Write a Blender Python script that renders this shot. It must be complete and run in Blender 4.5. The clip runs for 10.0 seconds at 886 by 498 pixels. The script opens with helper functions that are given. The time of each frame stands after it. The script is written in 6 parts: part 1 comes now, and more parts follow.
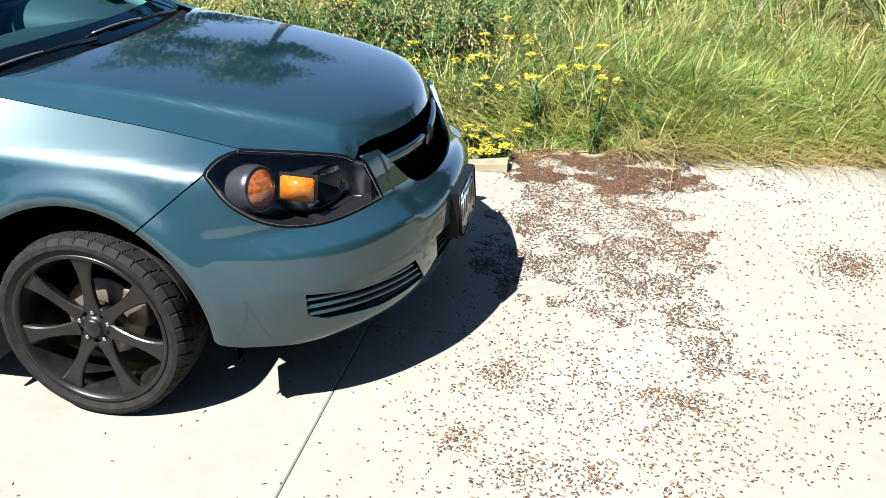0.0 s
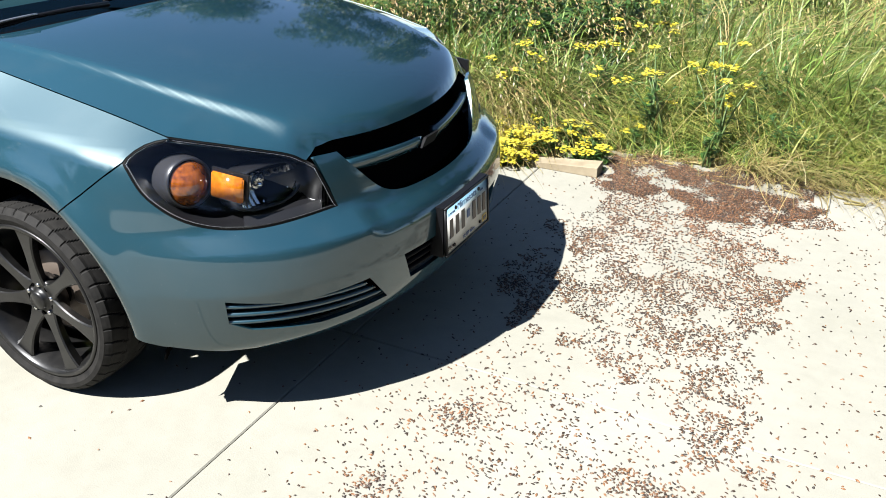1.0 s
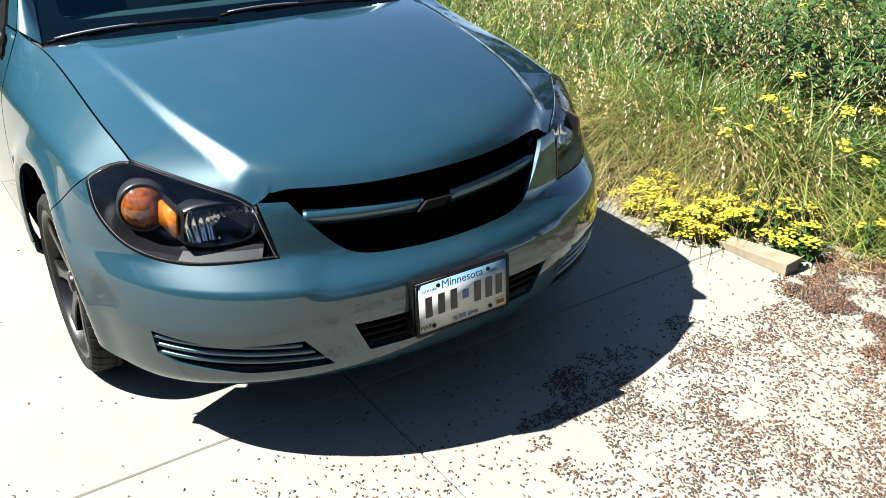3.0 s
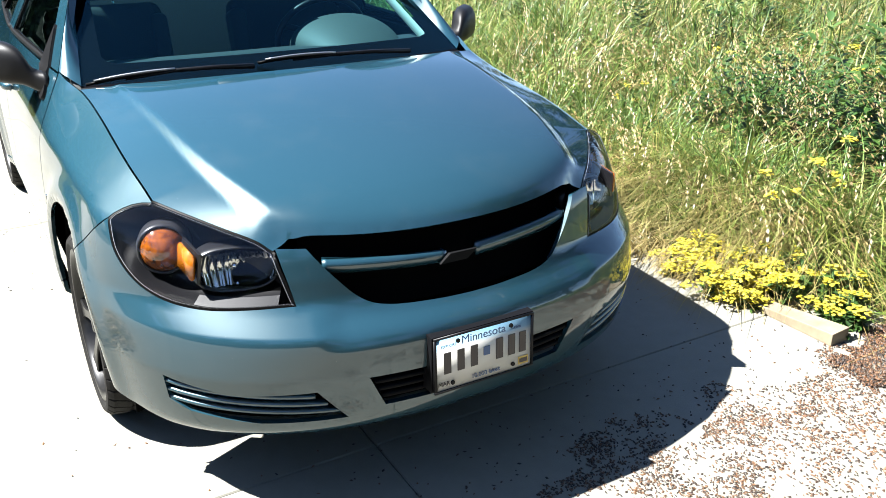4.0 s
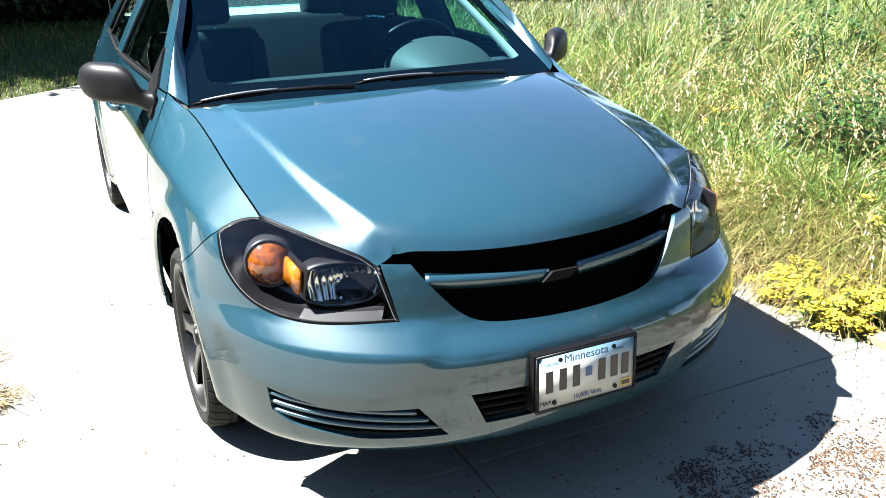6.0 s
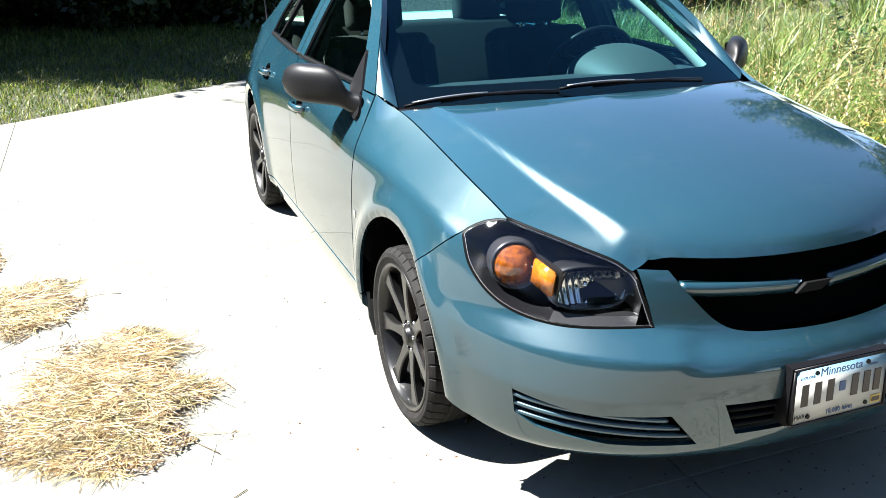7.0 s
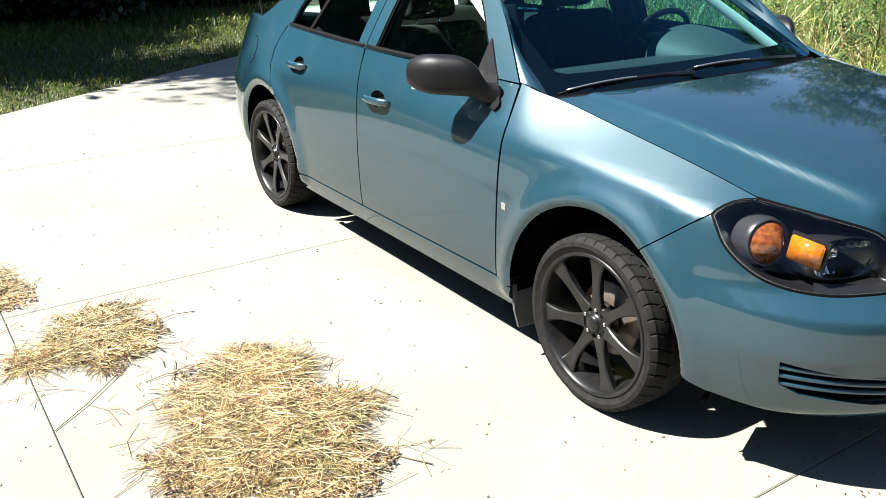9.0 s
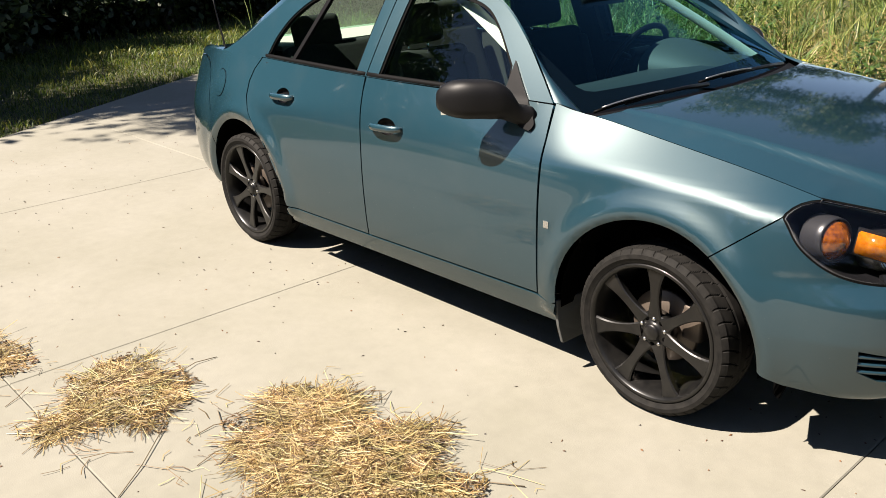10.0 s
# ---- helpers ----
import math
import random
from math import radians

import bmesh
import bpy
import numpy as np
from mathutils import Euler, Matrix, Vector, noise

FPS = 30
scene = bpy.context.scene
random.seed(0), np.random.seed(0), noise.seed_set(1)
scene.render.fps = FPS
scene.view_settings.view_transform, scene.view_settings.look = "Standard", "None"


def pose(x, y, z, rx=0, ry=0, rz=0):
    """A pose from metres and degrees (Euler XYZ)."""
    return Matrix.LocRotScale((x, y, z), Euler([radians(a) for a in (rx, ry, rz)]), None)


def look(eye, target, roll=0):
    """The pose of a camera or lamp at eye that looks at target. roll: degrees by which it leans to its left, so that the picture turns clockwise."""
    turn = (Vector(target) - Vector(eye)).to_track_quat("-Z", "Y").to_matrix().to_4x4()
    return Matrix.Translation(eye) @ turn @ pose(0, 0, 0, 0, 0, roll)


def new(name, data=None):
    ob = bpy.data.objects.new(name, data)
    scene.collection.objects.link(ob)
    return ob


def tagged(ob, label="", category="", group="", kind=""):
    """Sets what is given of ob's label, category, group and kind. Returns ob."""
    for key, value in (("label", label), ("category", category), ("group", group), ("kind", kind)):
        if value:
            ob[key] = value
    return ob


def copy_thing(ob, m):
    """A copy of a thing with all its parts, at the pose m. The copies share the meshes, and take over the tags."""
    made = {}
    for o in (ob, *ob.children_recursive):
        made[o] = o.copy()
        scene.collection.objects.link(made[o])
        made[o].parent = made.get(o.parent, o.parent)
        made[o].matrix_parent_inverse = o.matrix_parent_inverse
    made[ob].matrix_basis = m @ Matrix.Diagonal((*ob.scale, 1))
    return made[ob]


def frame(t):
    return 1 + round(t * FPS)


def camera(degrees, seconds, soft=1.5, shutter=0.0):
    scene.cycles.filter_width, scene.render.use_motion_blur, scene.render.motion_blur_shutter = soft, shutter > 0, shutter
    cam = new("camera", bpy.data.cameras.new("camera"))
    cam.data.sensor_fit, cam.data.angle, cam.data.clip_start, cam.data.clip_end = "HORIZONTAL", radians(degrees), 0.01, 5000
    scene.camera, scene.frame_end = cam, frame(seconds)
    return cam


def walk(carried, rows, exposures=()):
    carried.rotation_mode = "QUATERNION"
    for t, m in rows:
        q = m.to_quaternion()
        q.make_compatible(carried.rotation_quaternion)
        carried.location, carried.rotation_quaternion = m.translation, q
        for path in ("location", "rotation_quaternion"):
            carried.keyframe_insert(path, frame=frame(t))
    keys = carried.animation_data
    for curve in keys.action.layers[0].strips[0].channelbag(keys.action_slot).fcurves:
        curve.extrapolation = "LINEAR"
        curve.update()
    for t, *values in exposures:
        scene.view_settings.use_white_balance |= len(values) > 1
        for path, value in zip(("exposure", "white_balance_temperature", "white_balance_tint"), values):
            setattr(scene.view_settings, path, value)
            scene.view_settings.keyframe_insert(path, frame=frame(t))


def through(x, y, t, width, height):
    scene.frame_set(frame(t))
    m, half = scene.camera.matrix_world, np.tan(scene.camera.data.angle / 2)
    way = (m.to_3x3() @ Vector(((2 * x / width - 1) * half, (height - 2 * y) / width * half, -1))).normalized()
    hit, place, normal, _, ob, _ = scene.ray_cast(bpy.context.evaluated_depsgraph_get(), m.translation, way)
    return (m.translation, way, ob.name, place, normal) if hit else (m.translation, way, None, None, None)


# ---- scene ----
cam = camera(54.1, 10.0, soft=0.7)
EXPOSURES = [(0.0, 2.29, 6250, 10), (1.0, 2.25, 6250, 10), (2.0, 2.29, 6250, 10), (3.0, 2.37, 6250, 10), (4.5, 2.92, 6250, 10), (6.5, 3.07, 6250, 10), (7.0, 2.92, 6300, 10), (8.0, 2.47, 6350, 10), (9.0, 2.45, 6450, 10), (9.5, 2.09, 6850, 12), (10.0, 1.89, 7400, 15)]
PATH = [
    (0, (1.466, -2.873, 1.588), (1.123, -1.083, 0.764), -0.5),
    (0.5, (1.806, -2.607, 1.571), (1.238, -0.886, 0.726), 0.1),
    (1, (2.063, -2.295, 1.611), (1.271, -0.693, 0.713), 0.7),
    (1.5, (2.376, -1.959, 1.583), (1.319, -0.521, 0.681), -0.5),
    (2, (2.559, -1.65, 1.607), (1.324, -0.39, 0.666), -0.6),
    (2.5, (2.633, -1.392, 1.666), (1.284, -0.285, 0.689), -0.2),
    (3, (2.728, -1.218, 1.674), (1.25, -0.216, 0.773), -0.2),
    (4.5, (2.705, -1.12, 1.622), (1.107, -0.189, 0.86), 0.4),
    (5, (2.697, -1.116, 1.613), (1.081, -0.198, 0.875), -0.2),
    (5.2, (2.698, -1.115, 1.599), (1.071, -0.203, 0.878), -0.3),
    (6.3, (2.644, -1.3, 1.613), (0.935, -0.546, 0.899), -0.5),
    (6.5, (2.572, -1.389, 1.571), (0.843, -0.663, 0.878), -0.3),
    (7, (2.478, -1.664, 1.598), (0.735, -0.983, 0.893), -0.4),
    (7.5, (2.396, -1.863, 1.601), (0.676, -1.131, 0.889), -0.2),
    (8, (2.262, -2.093, 1.634), (0.618, -1.236, 0.885), -0.1),
    (8.5, (2.107, -2.422, 1.647), (0.554, -1.411, 0.895), 1.3),
    (9, (1.89, -2.68, 1.605), (0.341, -1.652, 0.87), -0.5),
    (9.5, (1.614, -2.811, 1.626), (0.048, -1.799, 0.901), -4.6),
    (10, (1.523, -3.14, 1.644), (0.129, -1.89, 0.94), -2.1),
]
walk(cam, [(t, look(eye, target, roll)) for t, eye, target, roll in PATH],
     exposures=EXPOSURES)

# ---- world, sun ----
SUN = Vector((0.31, 0.68, -1.0)).normalized()
SUN_UP = math.asin(-SUN.z)
world = bpy.data.worlds.new("world")
scene.world = world
world.use_nodes = True
wn = world.node_tree
sky = wn.nodes.new("ShaderNodeTexSky")
sky.sky_type = "NISHITA"
sky.sun_disc = False
sky.sun_elevation = SUN_UP
sky.sun_rotation = math.atan2(-SUN.x, -SUN.y)
sky.air_density = 0.68
sky.dust_density = 0.1
sky.ozone_density = 1.8
wn.links.new(sky.outputs[0], wn.nodes["Background"].inputs[0])
wn.nodes["Background"].inputs[1].default_value = 0.05
lamp = bpy.data.lights.new("sun", "SUN")
lamp.energy, lamp.angle, lamp.color = 5.0, radians(0.53), (1.0, 0.97, 0.92)
sun_ob = new("sun", lamp)
sun_ob.matrix_world = look(Vector((0, 0, 30)) - SUN * 10, Vector((0, 0, 30)))


# ---- materials ----
def material(name, colour=(0.5, 0.5, 0.5), rough=0.5, metal=0.0, **more):
    m = bpy.data.materials.new(name)
    m.use_nodes = True
    b = m.node_tree.nodes["Principled BSDF"]
    b.inputs["Base Color"].default_value = (*colour, 1)
    b.inputs["Roughness"].default_value = rough
    b.inputs["Metallic"].default_value = metal
    for key, value in more.items():
        b.inputs[key.replace("_", " ")].default_value = value
    return m


def node(m, kind, **values):
    n = m.node_tree.nodes.new(kind)
    for key, value in values.items():
        n.inputs[key.replace("_", " ")].default_value = value
    return n


def link(m, a, b):
    m.node_tree.links.new(a, b)


def noise_tex(m, scale, detail=4.0, rough=0.55, coord="Object"):
    n = node(m, "ShaderNodeTexNoise", Scale=scale, Detail=detail, Roughness=rough)
    c = m.node_tree.nodes.new("ShaderNodeTexCoord")
    link(m, c.outputs[coord], n.inputs["Vector"])
    return n


def ramp(m, source, stops):
    r = m.node_tree.nodes.new("ShaderNodeValToRGB")
    e = r.color_ramp.elements
    while len(e) < len(stops):
        e.new(0.5)
    for k, (p, c) in zip(e, stops):
        k.position, k.color = p, (*c, 1) if len(c) == 3 else c
    link(m, source, r.inputs[0])
    return r


def mix(m, fac, a, b, blend="MIX"):
    n = m.node_tree.nodes.new("ShaderNodeMix")
    n.data_type, n.blend_type = "RGBA", blend
    for source, k in ((fac, 0), (a, 6), (b, 7)):
        if isinstance(source, (int, float)):
            n.inputs[k].default_value = source
        elif isinstance(source, tuple):
            n.inputs[k].default_value = (*source, 1)
        else:
            link(m, source, n.inputs[k])
    return n.outputs[2]


def base(m, socket):
    link(m, socket, m.node_tree.nodes["Principled BSDF"].inputs["Base Color"])


def bump(m, socket, strength, distance=0.01):
    n = node(m, "ShaderNodeBump", Strength=strength, Distance=distance)
    link(m, socket, n.inputs["Height"])
    link(m, n.outputs[0], m.node_tree.nodes["Principled BSDF"].inputs["Normal"])


def grazing(m, low, steep=5.0):
    """Reflectance: low when seen straight on, 1 along the surface."""
    w = m.node_tree.nodes.new("ShaderNodeLayerWeight")
    w.inputs["Blend"].default_value = 0.5
    p = m.node_tree.nodes.new("ShaderNodeMath")
    p.operation = "POWER"
    p.inputs[1].default_value = steep
    r = m.node_tree.nodes.new("ShaderNodeMapRange")
    r.inputs["To Min"].default_value = low
    link(m, w.outputs["Facing"], p.inputs[0])
    link(m, p.outputs[0], r.inputs["Value"])
    return r.outputs[0]


def paint_material():
    """Metallic car paint: pigment, a wide lobe of tilted flakes, a tight one of flat flakes, and a clear coat over all."""
    m = bpy.data.materials.new("teal_metallic_paint")
    m.use_nodes = True
    t = m.node_tree
    t.nodes.remove(t.nodes["Principled BSDF"])

    def lobe(colour, rough):
        n = t.nodes.new("ShaderNodeBsdfAnisotropic")
        n.distribution = "BECKMANN"
        n.inputs["Color"].default_value = (*colour, 1)
        n.inputs["Roughness"].default_value = rough
        return n
    flake = noise_tex(m, 1100, 2)
    dust = noise_tex(m, 5, 6, 0.65)
    chips = node(m, "ShaderNodeTexVoronoi", Scale=38.0)
    c = t.nodes.new("ShaderNodeTexCoord")
    link(m, c.outputs["Object"], chips.inputs["Vector"])
    tint = ramp(m, flake.outputs[0], [(0.3, (0.0043, 0.0185, 0.0280)), (0.7, (0.0086, 0.0285, 0.0418))])
    film = ramp(m, dust.outputs[0], [(0.5, (0, 0, 0)), (0.8, (0.05, 0.05, 0.05))])
    dirty = mix(m, film.outputs[0], tint.outputs[0], (0.11, 0.10, 0.09))
    fleck = ramp(m, chips.outputs["Distance"], [(0.022, (1, 1, 1)), (0.034, (0, 0, 0))])
    wide = lobe((0.02, 0.07, 0.09), 0.80)
    link(m, mix(m, fleck.outputs[0], dirty, (0.16, 0.17, 0.17)), wide.inputs["Color"])
    tight = lobe((0.029, 0.035, 0.035), 0.44)
    deep = t.nodes.new("ShaderNodeBsdfDiffuse")
    deep.inputs["Color"].default_value = (0.0016, 0.0056, 0.0072, 1)
    flakes, both = (t.nodes.new("ShaderNodeAddShader") for k in range(2))
    link(m, wide.outputs[0], flakes.inputs[0])
    link(m, tight.outputs[0], flakes.inputs[1])
    link(m, flakes.outputs[0], both.inputs[0])
    link(m, deep.outputs[0], both.inputs[1])
    coat = lobe((1.0, 1.0, 1.0), 0.05)
    coat.distribution = "GGX"
    mx = t.nodes.new("ShaderNodeMixShader")
    link(m, grazing(m, 0.052, 4.4), mx.inputs[0])
    link(m, both.outputs[0], mx.inputs[1])
    link(m, coat.outputs[0], mx.inputs[2])
    link(m, mx.outputs[0], t.nodes["Material Output"].inputs[0])
    return m


def glass_material(name, tint, rough=0.0, sheen=(1.0, 1.0, 1.0)):
    m = bpy.data.materials.new(name)
    m.use_nodes = True
    t = m.node_tree
    t.nodes.remove(t.nodes["Principled BSDF"])
    out = t.nodes["Material Output"]
    clear, shine = (t.nodes.new("ShaderNodeBsdf" + k) for k in ("Transparent", "Anisotropic"))
    clear.inputs[0].default_value = (*tint, 1)
    shine.inputs["Color"].default_value = (*sheen, 1)
    shine.inputs["Roughness"].default_value = rough
    mx = t.nodes.new("ShaderNodeMixShader")
    t.links.new(grazing(m, 0.05), mx.inputs[0])
    t.links.new(clear.outputs[0], mx.inputs[1])
    t.links.new(shine.outputs[0], mx.inputs[2])
    t.links.new(mx.outputs[0], out.inputs[0])
    return m


PAINT = paint_material()
GLASS = glass_material("window_glass", (0.27, 0.63, 0.72), 0.0, (0.16, 0.45, 0.58))
SIDE_GLASS = glass_material("side_window_glass", (0.66, 0.84, 0.76), 0.0, (0.8, 0.95, 1.0))
GLASS_GREEN = glass_material("rear_glass", (0.36, 0.62, 0.46))
LENS = glass_material("lamp_lens", (0.95, 0.96, 0.96), 0.02, (0.5, 0.52, 0.55))
# plastic parts, and the shadow painted into the door handle cups
BLACK = material("black_plastic_and_cup_shade", (0.003, 0.003, 0.0036), 0.42, Specular_IOR_Level=0.15)
TRIM = material("grey_black_plastic", (0.003, 0.003, 0.0034), 0.65, Specular_IOR_Level=0.08)
# near-black without gloss: stands in for the shade in recesses and under the body
VOID = material("recess_shade", (0.002, 0.002, 0.002), 0.9, Specular_IOR_Level=0.0)
RUBBER = material("seal_rubber", (0.003, 0.003, 0.003), 0.45, Specular_IOR_Level=0.04)
CHROME = material("chrome", (0.8, 0.8, 0.8), 0.12, 1.0)


# ---- building helpers ----
def part(name, bm, mat, parent=None, label="", smooth=True):
    me = bpy.data.meshes.new(name)
    bm.to_mesh(me)
    bm.free()
    me.materials.append(mat)
    if smooth:
        me.shade_smooth()
    ob = new(name, me)
    if parent:
        ob.parent = parent
    return tagged(ob, label)


def soft(ob, width, segments=2, angle=35):
    b = ob.modifiers.new("bevel", "BEVEL")
    b.width, b.segments, b.limit_method, b.angle_limit = width, segments, "ANGLE", radians(angle)
    b.harden_normals = False
    return ob


def box(x0, x1, y0, y1, z0, z1):
    bm = bmesh.new()
    bmesh.ops.create_cube(bm, size=1)
    for v in bm.verts:
        v.co = ((x0 + x1) / 2 + v.co.x * (x1 - x0), (y0 + y1) / 2 + v.co.y * (y1 - y0), (z0 + z1) / 2 + v.co.z * (z1 - z0))
    return bm


def loft(rings, closed=True, caps=True):
    """A skin over rings of points of equal count."""
    bm = bmesh.new()
    vs = [[bm.verts.new(p) for p in r] for r in rings]
    n = len(rings[0])
    for a, b in zip(vs, vs[1:]):
        for i in range(n if closed else n - 1):
            j = (i + 1) % n
            bm.faces.new((a[i], a[j], b[j], b[i]))
    if caps and closed:
        bm.faces.new(list(reversed(vs[0])))
        bm.faces.new(vs[-1])
    bmesh.ops.recalc_face_normals(bm, faces=bm.faces)
    return bm


def tube(points, radius, sides=8):
    pts = [Vector(p) for p in points]
    rings = []
    for i, p in enumerate(pts):
        d = (pts[min(i + 1, len(pts) - 1)] - pts[max(i - 1, 0)]).normalized()
        a = d.orthogonal().normalized()
        if rings:
            a = (last - d * last.dot(d)).normalized()
        last = a
        b = d.cross(a)
        r = radius[i] if isinstance(radius, (list, tuple)) else radius
        rings.append([p + (a * math.cos(k * math.tau / sides) + b * math.sin(k * math.tau / sides)) * r for k in range(sides)])
    return loft(rings)


def revolve(profile, seg=64, axis="y"):
    """profile: (radius, along) pairs, turned about the y axis through the origin."""
    bm = bmesh.new()
    rows = []
    for r, a in profile:
        rows.append([bm.verts.new((r * math.cos(k * math.tau / seg), a, r * math.sin(k * math.tau / seg))) for k in range(seg)])
    for p, q in zip(rows, rows[1:]):
        for k in range(seg):
            bm.faces.new((p[k], p[(k + 1) % seg], q[(k + 1) % seg], q[k]))
    bmesh.ops.remove_doubles(bm, verts=bm.verts, dist=1e-6)
    bmesh.ops.recalc_face_normals(bm, faces=bm.faces)
    return bm


def inside(poly, pts):
    x, y = pts[:, 0], pts[:, 1]
    hit = np.zeros(len(pts), bool)
    q = np.roll(poly, -1, axis=0)
    for (ax, ay), (bx, by) in zip(poly, q):
        if ay == by:
            continue
        c = ((ay > y) != (by > y)) & (x < (bx - ax) * (y - ay) / (by - ay) + ax)
        hit ^= c
    return hit


def refine(poly, step):
    out = []
    n = len(poly)
    for i in range(n):
        a, b = np.array(poly[i], float), np.array(poly[(i + 1) % n], float)
        k = max(1, int(np.ceil(np.linalg.norm(b - a) / step)))
        out += [a + (b - a) * j / k for j in range(k)]
    return np.array(out)


def smooth_line(pts, step=0.02):
    """A Catmull-Rom line through 2D points."""
    p = [np.array(q, float) for q in pts]
    p = [2 * p[0] - p[1]] + p + [2 * p[-1] - p[-2]]
    out = []
    for i in range(1, len(p) - 2):
        k = max(1, int(np.ceil(np.linalg.norm(p[i + 1] - p[i]) / step)))
        for j in range(k):
            t = j / k
            out.append(0.5 * (2 * p[i] + (p[i + 1] - p[i - 1]) * t + (2 * p[i - 1] - 5 * p[i] + 4 * p[i + 1] - p[i + 2]) * t * t
                              + (3 * p[i] - p[i - 1] - 3 * p[i + 1] + p[i + 2]) * t ** 3))
    out.append(p[-2])
    return [tuple(q) for q in out]


def sheet(outline, fn, step, holes=(), depth=0.014, out=(0, 0, 1), flip_y=False, ridges=()):
    """A panel: the area within outline (less holes) in a surface's own two coordinates, laid on fn(p, q), with turned-in edges. ridges: lines kept as edges."""
    from mathutils.geometry import delaunay_2d_cdt
    loops = [refine(outline, step)] + [refine(h, step) for h in holes]
    lo, hi = loops[0].min(0), loops[0].max(0)
    g = np.stack(np.meshgrid(np.arange(lo[0], hi[0], step), np.arange(lo[1], hi[1], step)), -1).reshape(-1, 2)
    g[:, 0] += (np.round((g[:, 1] - lo[1]) / step) % 2) * step * 0.5
    keep = inside(loops[0], g)
    for h in loops[1:]:
        keep &= ~inside(h, g)
    g = g[keep]
    ridges = [np.array(r) for r in ridges]
    for l in loops + ridges:
        d = np.full(len(g), 9.0)
        for c in l:
            d = np.minimum(d, np.abs(g - c).max(1))
        g = g[d > step * 0.55]
    pts, edges, at = [], [], 0
    for l in loops:
        n = len(l)
        edges += [(at + i, at + (i + 1) % n) for i in range(n)]
        pts += [Vector((float(a), float(b))) for a, b in l]
        at += n
    for l in ridges:
        edges += [(at + i, at + i + 1) for i in range(len(l) - 1)]
        pts += [Vector((float(a), float(b))) for a, b in l]
        at += len(l)
    pts += [Vector((float(a), float(b))) for a, b in g]
    v2, _, faces, orig, _, _ = delaunay_2d_cdt(pts, edges, [], 0, 1e-6)
    c2 = np.array([[p.x, p.y] for p in v2])
    f = np.array([list(t) for t in faces if len(t) == 3])
    mid = c2[f].mean(1)
    keep = inside(loops[0], mid)
    for h in loops[1:]:
        keep &= ~inside(h, mid)
    f = f[keep]
    e1, e2 = c2[f[:, 1]] - c2[f[:, 0]], c2[f[:, 2]] - c2[f[:, 0]]
    f = f[np.abs(e1[:, 0] * e2[:, 1] - e1[:, 1] * e2[:, 0]) > 0.02 * step * step]
    bm = bmesh.new()
    co = [Vector(fn(a, b)) for a, b in c2]
    if flip_y:
        co = [Vector((p.x, -p.y, p.z)) for p in co]
    vs = [bm.verts.new(p) for p in co]
    o = Vector(out)
    if flip_y:
        o.y = -o.y
    side = sum((co[b] - co[a]).cross(co[c] - co[a]).dot(o) for a, b, c in f)
    for a, b, c in f:
        bm.faces.new((vs[a], vs[b], vs[c]) if side > 0 else (vs[a], vs[c], vs[b]))
    bmesh.ops.delete(bm, geom=[v for v in bm.verts if not v.link_faces], context="VERTS")
    bm.normal_update()
    if depth:
        rim = [(e.link_loops[0].vert, e.link_loops[0].link_loop_next.vert) for e in bm.edges if len(e.link_loops) == 1]
        tops, lows = {}, {}
        for a, b in rim:
            for v in (a, b):
                if v not in tops:
                    tops[v] = bm.verts.new(v.co)
                    lows[v] = bm.verts.new(v.co - v.normal * depth)
        for a, b in rim:
            bm.faces.new((tops[b], tops[a], lows[a], lows[b]))
    return bm


def pl(x, xs, ys):
    return float(np.interp(x, xs, ys))


def hermite(x, xs, ys):
    """Smooth monotone-ish interpolation through stations in rising order, straight beyond them."""
    n = len(xs)
    if x <= xs[0]:
        return ys[0] + (x - xs[0]) * (ys[1] - ys[0]) / (xs[1] - xs[0])
    if x >= xs[-1]:
        return ys[-1] + (x - xs[-1]) * (ys[-1] - ys[-2]) / (xs[-1] - xs[-2])
    i = 0
    while x > xs[i + 1]:
        i += 1
    h = xs[i + 1] - xs[i]
    t = (x - xs[i]) / h

    def slope(k):
        if k == 0:
            return (ys[1] - ys[0]) / (xs[1] - xs[0])
        if k == n - 1:
            return (ys[-1] - ys[-2]) / (xs[-1] - xs[-2])
        return (ys[k + 1] - ys[k - 1]) / (xs[k + 1] - xs[k - 1])
    return ((2 * t ** 3 - 3 * t * t + 1) * ys[i] + (t ** 3 - 2 * t * t + t) * h * slope(i)
            + (3 * t * t - 2 * t ** 3) * ys[i + 1] + (t ** 3 - t * t) * h * slope(i + 1))


